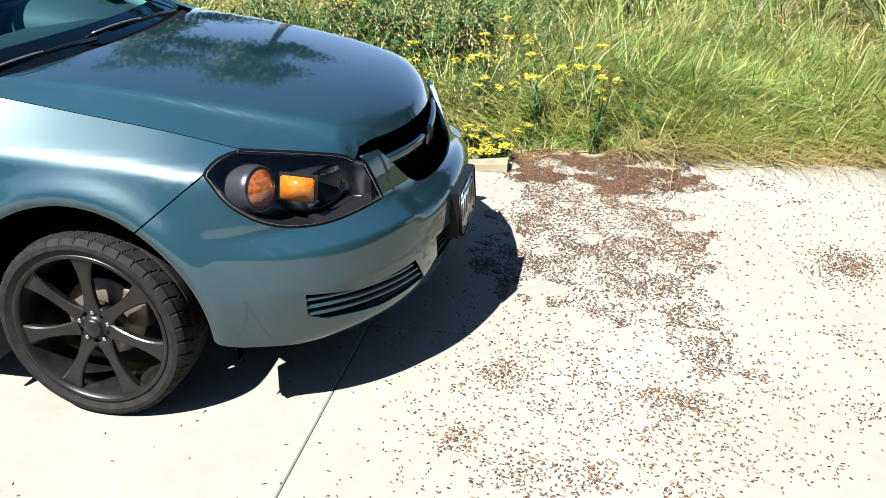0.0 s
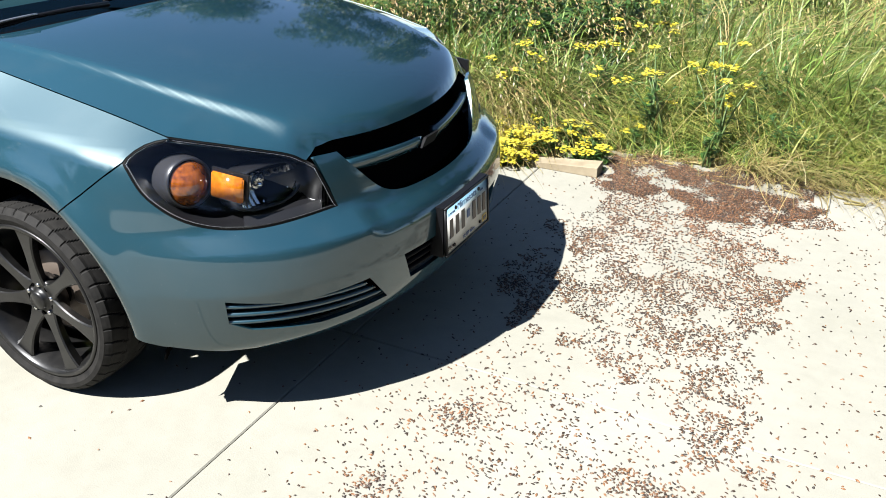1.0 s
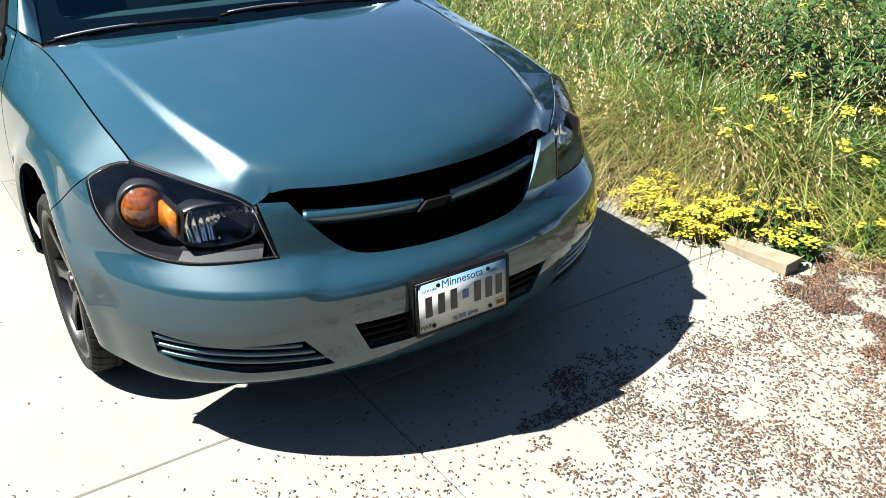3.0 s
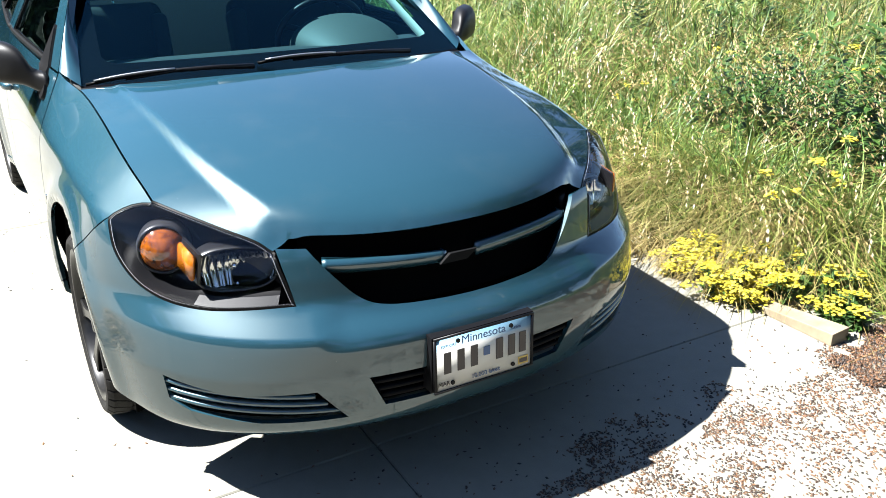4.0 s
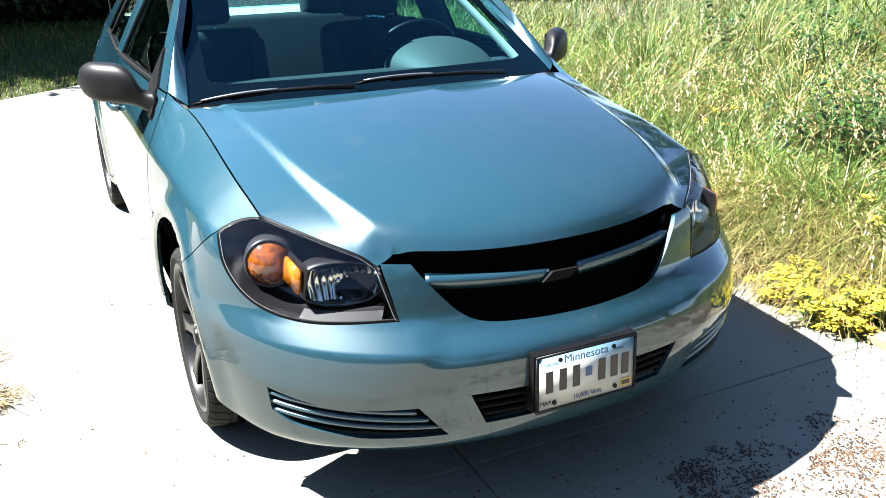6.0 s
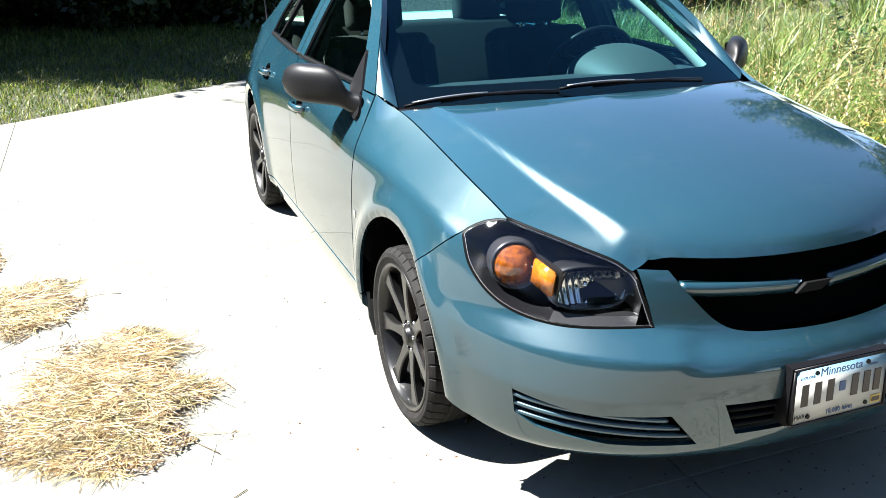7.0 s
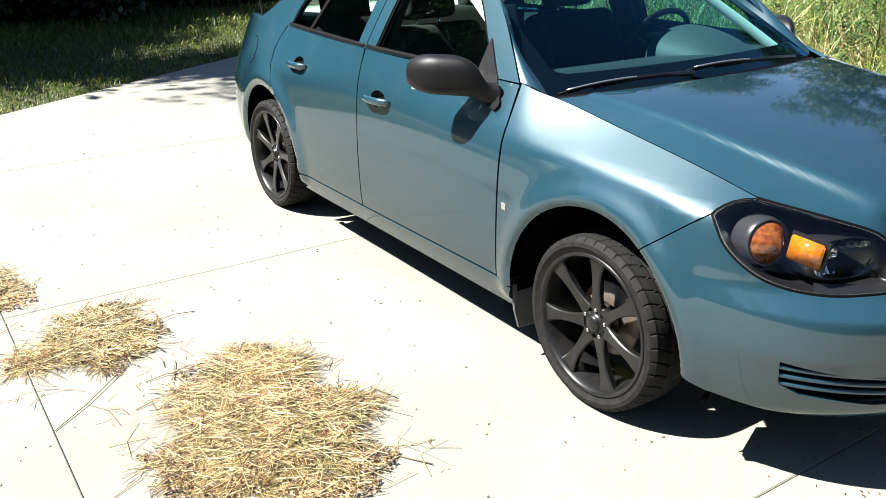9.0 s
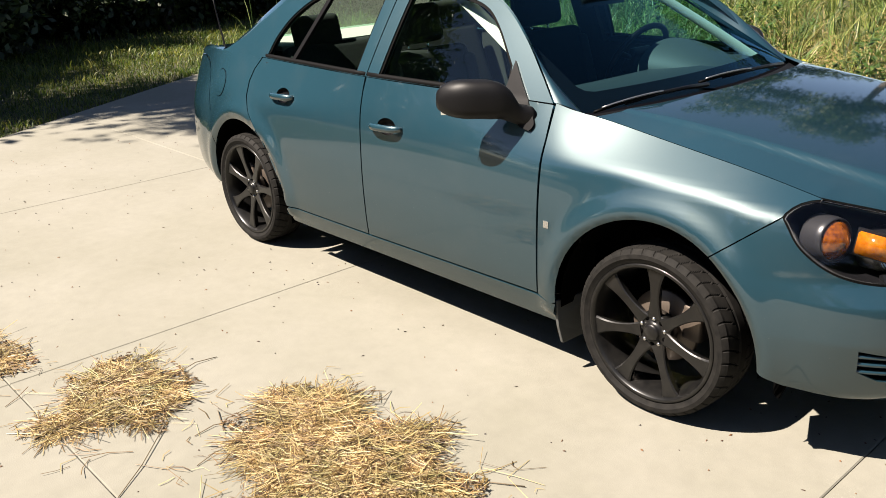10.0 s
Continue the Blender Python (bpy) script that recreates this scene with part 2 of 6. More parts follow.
# ---- the car's surfaces: x ahead from the front axle, y half-width, z up ----
ZS = [0.20, 0.30, 0.45, 0.60, 0.72, 0.80, 0.86, 0.92, 1.02]
SIDE = [
    (-3.60, [0.40, 0.45, 0.48, 0.48, 0.47, 0.46, 0.45, 0.43, 0.39]),
    (-3.45, [0.58, 0.66, 0.69, 0.69, 0.68, 0.665, 0.65, 0.63, 0.59]),
    (-3.20, [0.70, 0.77, 0.80, 0.80, 0.785, 0.77, 0.755, 0.735, 0.69]),
    (-2.95, [0.76, 0.81, 0.83, 0.835, 0.822, 0.807, 0.795, 0.775, 0.73]),
    (-2.60, [0.80, 0.84, 0.862, 0.868, 0.861, 0.848, 0.834, 0.815, 0.78]),
    (-2.20, [0.83, 0.856, 0.866, 0.868, 0.863, 0.857, 0.848, 0.836, 0.81]),
    (-1.55, [0.83, 0.856, 0.866, 0.867, 0.862, 0.857, 0.850, 0.842, 0.82]),
    (-0.90, [0.83, 0.856, 0.866, 0.866, 0.862, 0.856, 0.848, 0.837, 0.81]),
    (-0.50, [0.83, 0.856, 0.866, 0.866, 0.861, 0.853, 0.843, 0.830, 0.80]),
    (-0.33, [0.83, 0.856, 0.866, 0.867, 0.860, 0.850, 0.838, 0.823, 0.80]),
    (-0.10, [0.83, 0.855, 0.866, 0.868, 0.856, 0.842, 0.828, 0.812, 0.79]),
    (0.25, [0.825, 0.85, 0.864, 0.866, 0.848, 0.826, 0.806, 0.785, 0.74]),
]
SIDE_X = [r[0] for r in SIDE]
SHOULDER_X = [-3.6, -3.0, -2.5, -1.55, -0.9, -0.5, -0.33, -0.1, 0.25, 0.47, 0.60]
SHOULDER_Y = [0.56, 0.765, 0.812, 0.840, 0.838, 0.832, 0.826, 0.818, 0.805, 0.783, 0.765]
SHOULDER_Z = [0.88, 0.88, 0.885, 0.90, 0.885, 0.864, 0.86, 0.853, 0.826, 0.800, 0.785]
SHOULDER_K = [0.45, 0.45, 0.52, 0.34, 0.40, 0.50, 0.85, 1.2, 1.5, 1.9, 2.1]


def flank(x, z):
    k = max(1, min(len(SIDE) - 3, int(np.searchsorted(SIDE_X, x)) - 1))
    rows = SIDE[k - 1:k + 3]
    return hermite(x, [r[0] for r in rows], [hermite(z, ZS, r[1]) for r in rows])


def shoulder(x, z):
    x = min(x, 0.6)
    return hermite(x, SHOULDER_X, SHOULDER_Y) + (hermite(x, SHOULDER_X, SHOULDER_Z) - z) * hermite(x, SHOULDER_X, SHOULDER_K)


def crease(low, top, r=0.010):
    return 0.5 * (low + top - math.sqrt((low - top) ** 2 + r * r))


def half(x, z):
    """Half-width of the body's side: a tall flank and, above a crease, a shoulder that leans in."""
    x = min(x, 0.25)
    return crease(flank(x, z), shoulder(x, z))


def flare(x, z):
    f = 0.0
    if z > 0.25:
        for cx in (0.0, -2.624):
            d = math.hypot(x - cx, z - 0.312)
            f += 0.017 * math.exp(-((d - 0.425) / 0.05) ** 2) - 0.008 * math.exp(-((d - 0.39) / 0.012) ** 2)
    return f


NOSE_Z = [0.24, 0.275, 0.31, 0.38, 0.45, 0.52, 0.552, 0.562, 0.567, 0.573, 0.585, 0.605, 0.620, 0.632, 0.66, 0.70, 0.77, 0.84]
NOSE_F = [0.88, 0.936, 0.955, 0.970, 0.980, 0.983, 0.981, 0.978, 0.975, 0.968, 0.953, 0.9275, 0.909, 0.900, 0.891, 0.880, 0.852, 0.79]
SOFT_Z = [0.50, 0.53, 0.556, 0.575, 0.590, 0.605, 0.625, 0.65]
SOFT_F = [0.983, 0.981, 0.970, 0.950, 0.930, 0.916, 0.9035, 0.894]


def bend(z):
    return pl(z, [0.3, 0.45, 0.62, 0.80, 0.845], [2.3, 2.3, 2.05, 2.1, 2.2])


def nose(phi, z):
    """Point of the front end: phi 0 at the middle, pi/2 where the fender begins."""
    n = bend(z)
    a = abs(phi)
    f = hermite(z, NOSE_Z, NOSE_F)
    if 0.53 < z < 0.64:
        u = min(1.0, max(0.0, (0.49 - a) / 0.12))
        f += (hermite(z, SOFT_Z, SOFT_F) - f) * u * u * (3 - 2 * u)
    if a > math.pi / 2:
        x = 0.25 - (a - math.pi / 2) * 0.75
        return x, math.copysign(half(x, z) + flare(x, z), phi), z
    x = 0.25 + (f - 0.25) * math.cos(a) ** (2 / n)
    y = crease(flank(0.25, z) * math.sin(a) ** (2 / n), shoulder(x, z)) + flare(x, z) * math.sin(a)
    return x, math.copysign(y, phi), z


def phi_x(x, z):
    n = bend(z)
    if x <= 0.25:
        return math.pi / 2 + (0.25 - x) / 0.75
    c = (x - 0.25) / (hermite(z, NOSE_Z, NOSE_F) - 0.25)
    return math.acos(min(1, c) ** (n / 2))


def phi_y(y, z):
    n = bend(z)
    return math.copysign(math.asin(min(1, abs(y) / flank(0.25, z)) ** (n / 2)), y)


def nx(x, z):
    return (0.75 * phi_x(x, z), z)


def ny(y, z):
    return (0.75 * phi_y(y, z), z)


def on_nose(a, z):
    return nose(a / 0.75, z)


def right_side(x, z):
    x2, y2 = x, half(x, z) + flare(x, z)
    if x > 0.25:
        x2, y2, _ = nose(phi_x(x, z), z)
    return x2, -y2, z


def lead(y):
    return 0.842 - 0.56 * y * y - 0.2 * y ** 4


GAP_X = [-0.40, -0.33, -0.10, 0.25, 0.47]
GAP_Z = [0.997, 0.986, 0.947, 0.893, 0.847]


def gap_z(x):
    return hermite(x, GAP_X, GAP_Z)


def hood_edge(x):
    """Half-width and height of the hood's edge at x: beside the fender, then along the headlight."""
    if x <= 0.46:
        return -right_side(x, gap_z(x))[1] - 0.006, gap_z(x)
    y0 = -right_side(0.46, gap_z(0.46))[1] - 0.006
    return hermite(x, [0.46, 0.55, 0.65, 0.735], [y0, 0.626, 0.546, 0.462]), hermite(x, [0.46, 0.60, 0.735, 0.86], [gap_z(0.46), 0.816, 0.772, 0.72])


HOOD_CACHE = {}


def hood_z(x, y):
    a = abs(y)
    key = round(x, 5)
    if key not in HOOD_CACHE:
        HOOD_CACHE[key] = hood_edge(x)
    ye, ze = HOOD_CACHE[key]
    zc = hermite(x, [-0.4, -0.1, 0.2, 0.5, 0.7, 0.84], [1.030, 1.010, 0.972, 0.920, 0.872, 0.814])
    yr = min(hermite(x, [-0.3, 0.0, 0.4, 0.65, 0.85], [0.61, 0.58, 0.535, 0.475, 0.41]), ye - pl(x, [0.46, 0.735], [0.075, 0.042]))
    yr = max(yr, 0.2)
    r = pl(x, [-0.3, 0.2, 0.7], [0.018, 0.026, 0.045])

    def fold(v):
        return 0.5 * (v + math.sqrt(v * v + r * r))
    flat = 0.022
    step, wide = pl(x, [-0.3, 0.1, 0.5, 0.75], [0.004, 0.010, 0.020, 0.020]), pl(x, [-0.3, 0.2, 0.7], [0.018, 0.026, 0.050])

    def ledge(v):
        u = min(1.0, max(0.0, v / wide + 0.5))
        return step * u * u * (3 - 2 * u)
    k = ((zc - flat * (ye / yr) ** 2) - ze - ledge(ye - yr)) / fold(ye - yr)
    z = zc - flat * (a / yr) ** 2 - k * fold(a - yr) - ledge(a - yr)
    d = max(lead(min(a, 0.44)) - x, 0.0)
    fade = min(1.0, max(0.0, (0.525 - a) / 0.12))
    return z - 0.028 * math.exp(-d / 0.020) * fade


def on_hood(x, y):
    return x, y, hood_z(x, y)


# ---- car ----
car = tagged(new("car"), "teal metallic four-door sedan with black wheels parked on concrete", "car")
ARC = 0.400


def arch(cx, r, a0, a1, n=24):
    return [(cx + r * math.cos(radians(a0 + (a1 - a0) * i / n)), 0.312 + r * math.sin(radians(a0 + (a1 - a0) * i / n))) for i in range(n + 1)]


LAMP_LOW = smooth_line([(-p[0], p[1]) for p in (nx(0.404, 0.800), nx(0.47, 0.715), nx(0.57, 0.645), nx(0.69, 0.618))] + [ny(-0.438, 0.628)])
GRILLE_SIDE = smooth_line([ny(-0.394, 0.769), ny(-0.345, 0.70), ny(-0.285, 0.635), ny(-0.225, 0.612), ny(-0.1, 0.604), ny(0.0, 0.602)])


def flip(line):
    return [(-a, b) for a, b in reversed(line)]


def bumper_outline():
    arc = [(-nx(x, z)[0], z) for x, z in reversed(arch(0, ARC, 0, 57))]
    low = [(-nx(0.412, 0.304)[0], 0.304), (-nx(0.455, 0.290)[0], 0.290), (-nx(0.475, 0.282)[0], 0.282), (-nx(0.62, 0.262)[0], 0.262), ny(-0.5, 0.262), ny(-0.2, 0.268), ny(0.0, 0.27)]
    left = low[::-1] + arc[::-1] + [(-nx(x, z)[0], z) for x, z in ((0.265, 0.6863), (0.311, 0.7240), (0.357, 0.7618))] + LAMP_LOW + [ny(-0.448, 0.685), ny(-0.464, 0.772)] + GRILLE_SIDE
    return left[:-1] + flip(left[1:])


SLAT = [(-nx(0.655, 0.435)[0], 0.437), (-nx(0.655, 0.37)[0], 0.365), (-nx(0.70, 0.335)[0], 0.338), ny(-0.56, 0.318), ny(-0.352, 0.322), ny(-0.43, 0.418), ny(-0.62, 0.408)]
LOWG = [ny(-0.305, 0.445), ny(-0.26, 0.345), ny(0.26, 0.345), ny(0.305, 0.445)]
LEDGE = [[(k * a, z) for a in np.arange(0.34, 1.0, 0.0085)] for k in (-1, 1) for z in (0.5480, 0.5545, 0.5590, 0.5625, 0.5655, 0.5685, 0.5715, 0.5755, 0.5810, 0.5870, 0.5940)]
bumper = part("front_bumper", sheet(bumper_outline(), on_nose, 0.0095, holes=[SLAT, flip(SLAT), LOWG], out=(1, 0, 0), depth=0.014, ridges=LEDGE), PAINT, car)

gap_line = [(x, gap_z(x)) for x in np.linspace(0.47, -0.38, 30)]
FENDER = ([(0.2155, 0.6510), (0.3085, 0.7268), (0.4015, 0.8030), (0.4035, 0.8125), (0.411, 0.8245), (0.424, 0.8350), (0.444, 0.8425)] + gap_line
          + [(-0.43, 1.004), (-0.50, 1.022), (-0.496, 0.96), (-0.492, 0.90), (-0.486, 0.80), (-0.486, 0.315), (-0.42, 0.30)]
          + arch(0, ARC, 181, 59))
for flip_y in (False, True):
    part("fender", sheet(FENDER, right_side, 0.016, out=(0, -1, 0), flip_y=flip_y), PAINT, car)

hood_right = [(x, -hood_edge(x)[0]) for x in np.linspace(0.46, 0.735, 16)]
hood_side = [(x, hood_edge(x)[0]) for x in np.linspace(-0.345, 0.44, 30)]
HOOD = (smooth_line([(-0.345, -hood_side[0][1]), (-0.300, -0.60), (-0.248, -0.44), (-0.202, -0.15), (-0.202, 0.15), (-0.248, 0.44), (-0.300, 0.60), (-0.345, hood_side[0][1])])[:-1]
        + hood_side + [(x, -y) for x, y in hood_right]
        + [(lead(y), y) for y in np.linspace(0.42, -0.42, 40)] + hood_right[::-1] + [(x, -y) for x, y in hood_side[::-1][:-1]])
part("hood", sheet(HOOD, on_hood, 0.011, out=(0, 0, 1), depth=0.02), PAINT, car)

FRONT_DOOR = [(-0.496, 0.80), (-0.500, 0.90), (-0.506, 0.96), (-0.51, 1.015), (-0.60, 1.018), (-1.55, 1.018), (-1.555, 0.96), (-1.545, 0.8), (-1.535, 0.5), (-1.53, 0.305), (-0.494, 0.318)]
REAR_DOOR = ([(-1.563, 1.018), (-2.50, 1.018), (-2.545, 0.96), (-2.56, 0.90), (-2.545, 0.83)]
             + smooth_line([(-2.50, 0.76), (-2.40, 0.66), (-2.30, 0.50), (-2.235, 0.37), (-2.20, 0.303)]) + [(-1.538, 0.305), (-1.543, 0.5), (-1.553, 0.8), (-1.563, 0.96)])
QUARTER = ([(-2.51, 1.020), (-2.555, 0.96), (-2.57, 0.90), (-2.555, 0.83)] + smooth_line([(-2.51, 0.765), (-2.41, 0.665), (-2.36, 0.585)])
           + arch(-2.624, 0.385, 48, 150)[1:] + smooth_line([(-2.965, 0.60), (-3.0, 0.70), (-3.05, 0.82), (-3.12, 0.905), (-3.22, 0.946), (-3.36, 0.954), (-3.52, 0.946)]) + [(-3.55, 0.965), (-3.3, 1.0), (-3.05, 1.016)])
REAR_BUMPER = ([(-3.58, 0.930), (-3.52, 0.938), (-3.36, 0.946), (-3.225, 0.938), (-3.127, 0.899), (-3.055, 0.82), (-3.005, 0.70), (-2.97, 0.60)] + arch(-2.624, 0.385, 151, 185)
               + [(-3.05, 0.25), (-3.3, 0.23), (-3.58, 0.24)])
SILL = [(-0.40, 0.298), (-0.49, 0.308), (-1.5, 0.297), (-2.19, 0.295), (-2.235, 0.27), (-2.20, 0.215), (-0.42, 0.215)]


def oval(cx, cz, rx, rz, n=28):
    return [(cx + rx * math.cos(i * math.tau / n), cz + rz * math.sin(i * math.tau / n)) for i in range(n)]


CUPS = {"front_door": (-1.365, 0.832), "rear_door": (-2.20, 0.868)}
DOORS = {}
for flip_y in (False, True):
    for name, shape in (("front_door", FRONT_DOOR), ("rear_door", REAR_DOOR), ("rear_quarter", QUARTER), ("rear_bumper", REAR_BUMPER), ("sill", SILL)):
        holes = [oval(*CUPS[name], 0.062, 0.036)] if name in CUPS else []
        DOORS[name, flip_y] = part(name, sheet(shape, right_side, 0.022, holes=holes, out=(0, -1, 0), flip_y=flip_y), PAINT, car)


# greenhouse: the side leans in above the belt
def green(x, z):
    t = (z - 1.02) / 0.40
    y = hermite(x, [-3.0, -2.5, -2.0, -1.55, -0.9, -0.5], [0.705, 0.743, 0.778, 0.800, 0.78, 0.753]) - 0.20 * t - 0.03 * t * t
    return x, -y, z


def roof_z(x, y):
    c = hermite(x, [-2.75, -2.3, -1.9, -1.5, -1.2, -1.0], [1.34, 1.405, 1.44, 1.45, 1.43, 1.395])
    return c - 0.055 * (abs(y) / 0.58) ** 2.4


A_LOW = smooth_line([(-0.51, 1.024), (-0.60, 1.115), (-0.72, 1.225), (-0.86, 1.325), (-1.02, 1.395), (-1.2, 1.42)])
DOOR_OPEN_F = [(-0.73, 1.028)] + smooth_line([(-0.75, 1.13), (-0.88, 1.262), (-1.0, 1.335), (-1.2, 1.372), (-1.44, 1.378)]) + [(-1.475, 1.028)]
DOOR_OPEN_R = [(-1.63, 1.028), (-1.60, 1.378)] + smooth_line([(-1.9, 1.372), (-2.15, 1.33), (-2.32, 1.24), (-2.42, 1.13), (-2.46, 1.028)])
TOP_LINE = smooth_line([(-1.2, 1.42), (-1.35, 1.4285), (-1.514, 1.43)])
FRAME_F = [(x - 0.005, z - 0.004) for x, z in A_LOW[:-1]] + TOP_LINE + [(-1.516, 1.40), (-1.552, 1.021), (-1.2, 1.022), (-0.8, 1.022)]
FRAME_R = [(-1.520, 1.43)] + smooth_line([(-1.6, 1.43), (-1.9, 1.425), (-2.2, 1.372), (-2.45, 1.285), (-2.6, 1.205), (-2.76, 1.11), (-2.92, 1.035)]) + [(-3.0, 1.012), (-2.53, 1.012), (-2.51, 1.021), (-1.9, 1.022), (-1.558, 1.021)]
for flip_y in (False, True):
    for outline, name, hole in ((FRAME_F, "front_side_window", DOOR_OPEN_F), (FRAME_R, "rear_side_window", DOOR_OPEN_R)):
        part("window_frame", sheet(outline, green, 0.016, holes=[hole], out=(0, -1, 0), flip_y=flip_y, depth=0.03), PAINT, car)
        o = part(name, sheet(hole, lambda x, z: (x, green(x, z)[1] + 0.012, z), 0.08, out=(0, -1, 0), flip_y=flip_y, depth=0.0), SIDE_GLASS, car)
        o.visible_shadow = False


def windshield(y, t):
    w = 0.70 - 0.13 * t
    k = 1 - min(1.2, abs(y) / w) ** 2
    x = -0.42 - 0.70 * t + (0.13 - 0.04 * t) * k - 0.02 * t * t
    return x, y, 0.985 + 0.425 * t - 0.03 * t * t + 0.012 * k


def ws(v, t):
    return windshield(v * (0.70 - 0.13 * t), t)


o = part("windshield", sheet([(-1, 0), (1, 0), (1, 1), (-1, 1)], ws, 0.05, out=(1, 0, 1), depth=0.0), GLASS, car)
o.visible_shadow = False

ROOF = [(-1.10, -0.53), (-1.02, -0.25), (-1.0, 0.0), (-1.02, 0.25), (-1.10, 0.53), (-1.5, 0.575), (-2.0, 0.575), (-2.42, 0.545), (-2.44, 0.0), (-2.42, -0.545), (-2.0, -0.575), (-1.5, -0.575)]
part("roof", sheet(ROOF, lambda x, y: (x, y, roof_z(x, y)), 0.05, out=(0, 0, 1), depth=0.03), PAINT, car)

# ---- car: lamps, grille, plate ----
BEZEL = material("lamp_housing_black", (0.005, 0.005, 0.006), 0.36)
COLLAR = material("satin_grey_bezel", (0.025, 0.025, 0.028), 0.30, 0.3)
AMBER = material("amber_plastic", (0.85, 0.26, 0.015), 0.12, Coat_Weight=0.6)
an = noise_tex(AMBER, 90, 2)
base(AMBER, ramp(AMBER, an.outputs[0], [(0.30, (0.229, 0.0601, 0.00218)), (0.70, (0.317, 0.101, 0.00546))]).outputs[0])
AMBER_DARK = material("amber_bulb_cover", (0.42, 0.10, 0.01), 0.1, Coat_Weight=1.0)
an = noise_tex(AMBER_DARK, 70, 2)
base(AMBER_DARK, ramp(AMBER_DARK, an.outputs[0], [(0.34, (0.075, 0.018, 0.003)), (0.68, (0.19, 0.052, 0.0042))]).outputs[0])
# light grey that paints the highlight on the lens edge
EDGE_GLINT = material("lens_edge_highlight", (0.16, 0.165, 0.175), 0.15)
REFLECTOR = material("lamp_reflector", (0.62, 0.60, 0.55), 0.14, 1.0)


def mirrored(bm):
    for v in bm.verts:
        v.co.y = -v.co.y
    bmesh.ops.reverse_faces(bm, faces=bm.faces)
    return bm


def open_refine(line, step):
    out = []
    for a, b in zip(line, line[1:]):
        a, b = np.array(a), np.array(b)
        k = max(1, int(np.ceil(np.linalg.norm(b - a) / step)))
        out += [a + (b - a) * j / k for j in range(k)]
    return out + [np.array(line[-1])]


EDGE3 = [Vector(on_nose(*p)) for p in open_refine(LAMP_LOW + [ny(-0.452, 0.685), ny(-0.466, 0.748)], 0.012)]
EDGE3 += [Vector(on_hood(*p)) for p in open_refine(hood_right[::-1], 0.012)]
EDGE3 += [Vector(right_side(*p)) for p in open_refine([(0.463, 0.846), (0.444, 0.8425), (0.424, 0.8350), (0.411, 0.8245), (0.4035, 0.8125)], 0.012)]
LAMP_N = Vector((0.62, -0.72, 0.31)).normalized()
LAMP_U = Vector((0.757, 0.653, 0.0))
LAMP_U = (LAMP_U - LAMP_N * LAMP_U.dot(LAMP_N)).normalized()
LAMP_W = LAMP_N.cross(LAMP_U)
LAMP_C = sum(EDGE3, Vector()) / len(EDGE3)
E2 = np.array([[(p - LAMP_C).dot(LAMP_U), (p - LAMP_C).dot(LAMP_W)] for p in EDGE3])
EH = np.array([(p - LAMP_C).dot(LAMP_N) for p in EDGE3])
QM = np.stack([np.ones(len(E2)), E2[:, 0], E2[:, 1], E2[:, 0] ** 2, E2[:, 0] * E2[:, 1], E2[:, 1] ** 2], 1)
QC = np.linalg.lstsq(QM, EH, rcond=None)[0]
ER = EH - QM @ QC


def lens_at(p, q, sink=0.0):
    h = QC @ np.array([1, p, q, p * p, p * q, q * q])
    d = (E2[:, 0] - p) ** 2 + (E2[:, 1] - q) ** 2 + 1e-7
    w = d ** -2.0
    h += float((w * ER).sum() / w.sum())
    v = LAMP_C + LAMP_U * p + LAMP_W * q + LAMP_N * (h - sink)
    return v.x, v.y, v.z


def inset(poly, d):
    """The outline moved inwards by d."""
    n = len(poly)
    area = sum(poly[i][0] * poly[(i + 1) % n][1] - poly[(i + 1) % n][0] * poly[i][1] for i in range(n))
    k = 1 if area > 0 else -1
    out = []
    for i in range(n):
        a, b = poly[i - 2], poly[(i + 2) % n]
        t = np.array([b[0] - a[0], b[1] - a[1]])
        t = t / (np.linalg.norm(t) + 1e-9)
        out.append((poly[i][0] - k * t[1] * d, poly[i][1] + k * t[0] * d))
    return out


LENS2 = [tuple(p) for p in E2]
LENS_IN = inset(LENS2, 0.0055)


def dish(radius, depth, rings=6, seg=28, sx=1.0, sy=1.0):
    """A bowl that opens towards +z."""
    bm = bmesh.new()
    rows = []
    for i in range(rings + 1):
        r = radius * i / rings
        rows.append([bm.verts.new((r * sx * math.cos(k * math.tau / seg), r * sy * math.sin(k * math.tau / seg), -depth * (1 - (i / rings) ** 2))) for k in range(seg)] if i else [bm.verts.new((0, 0, -depth))] * seg)
    for a, b in zip(rows, rows[1:]):
        for k in range(seg):
            j = (k + 1) % seg
            vs = [a[k], a[j], b[j], b[k]]
            vs = [v for i, v in enumerate(vs) if v not in vs[:i]]
            bm.faces.new(vs)
    bmesh.ops.recalc_face_normals(bm, faces=bm.faces)
    return bm


def dome(radius, height, rings=8, seg=28):
    bm = dish(radius, -height, rings, seg)
    return bm


def rect_block(u, v, w):
    bm = bmesh.new()
    bmesh.ops.create_cube(bm, size=1)
    for q in bm.verts:
        q.co = (q.co.x * u, q.co.y * v, q.co.z * w)
    return bm


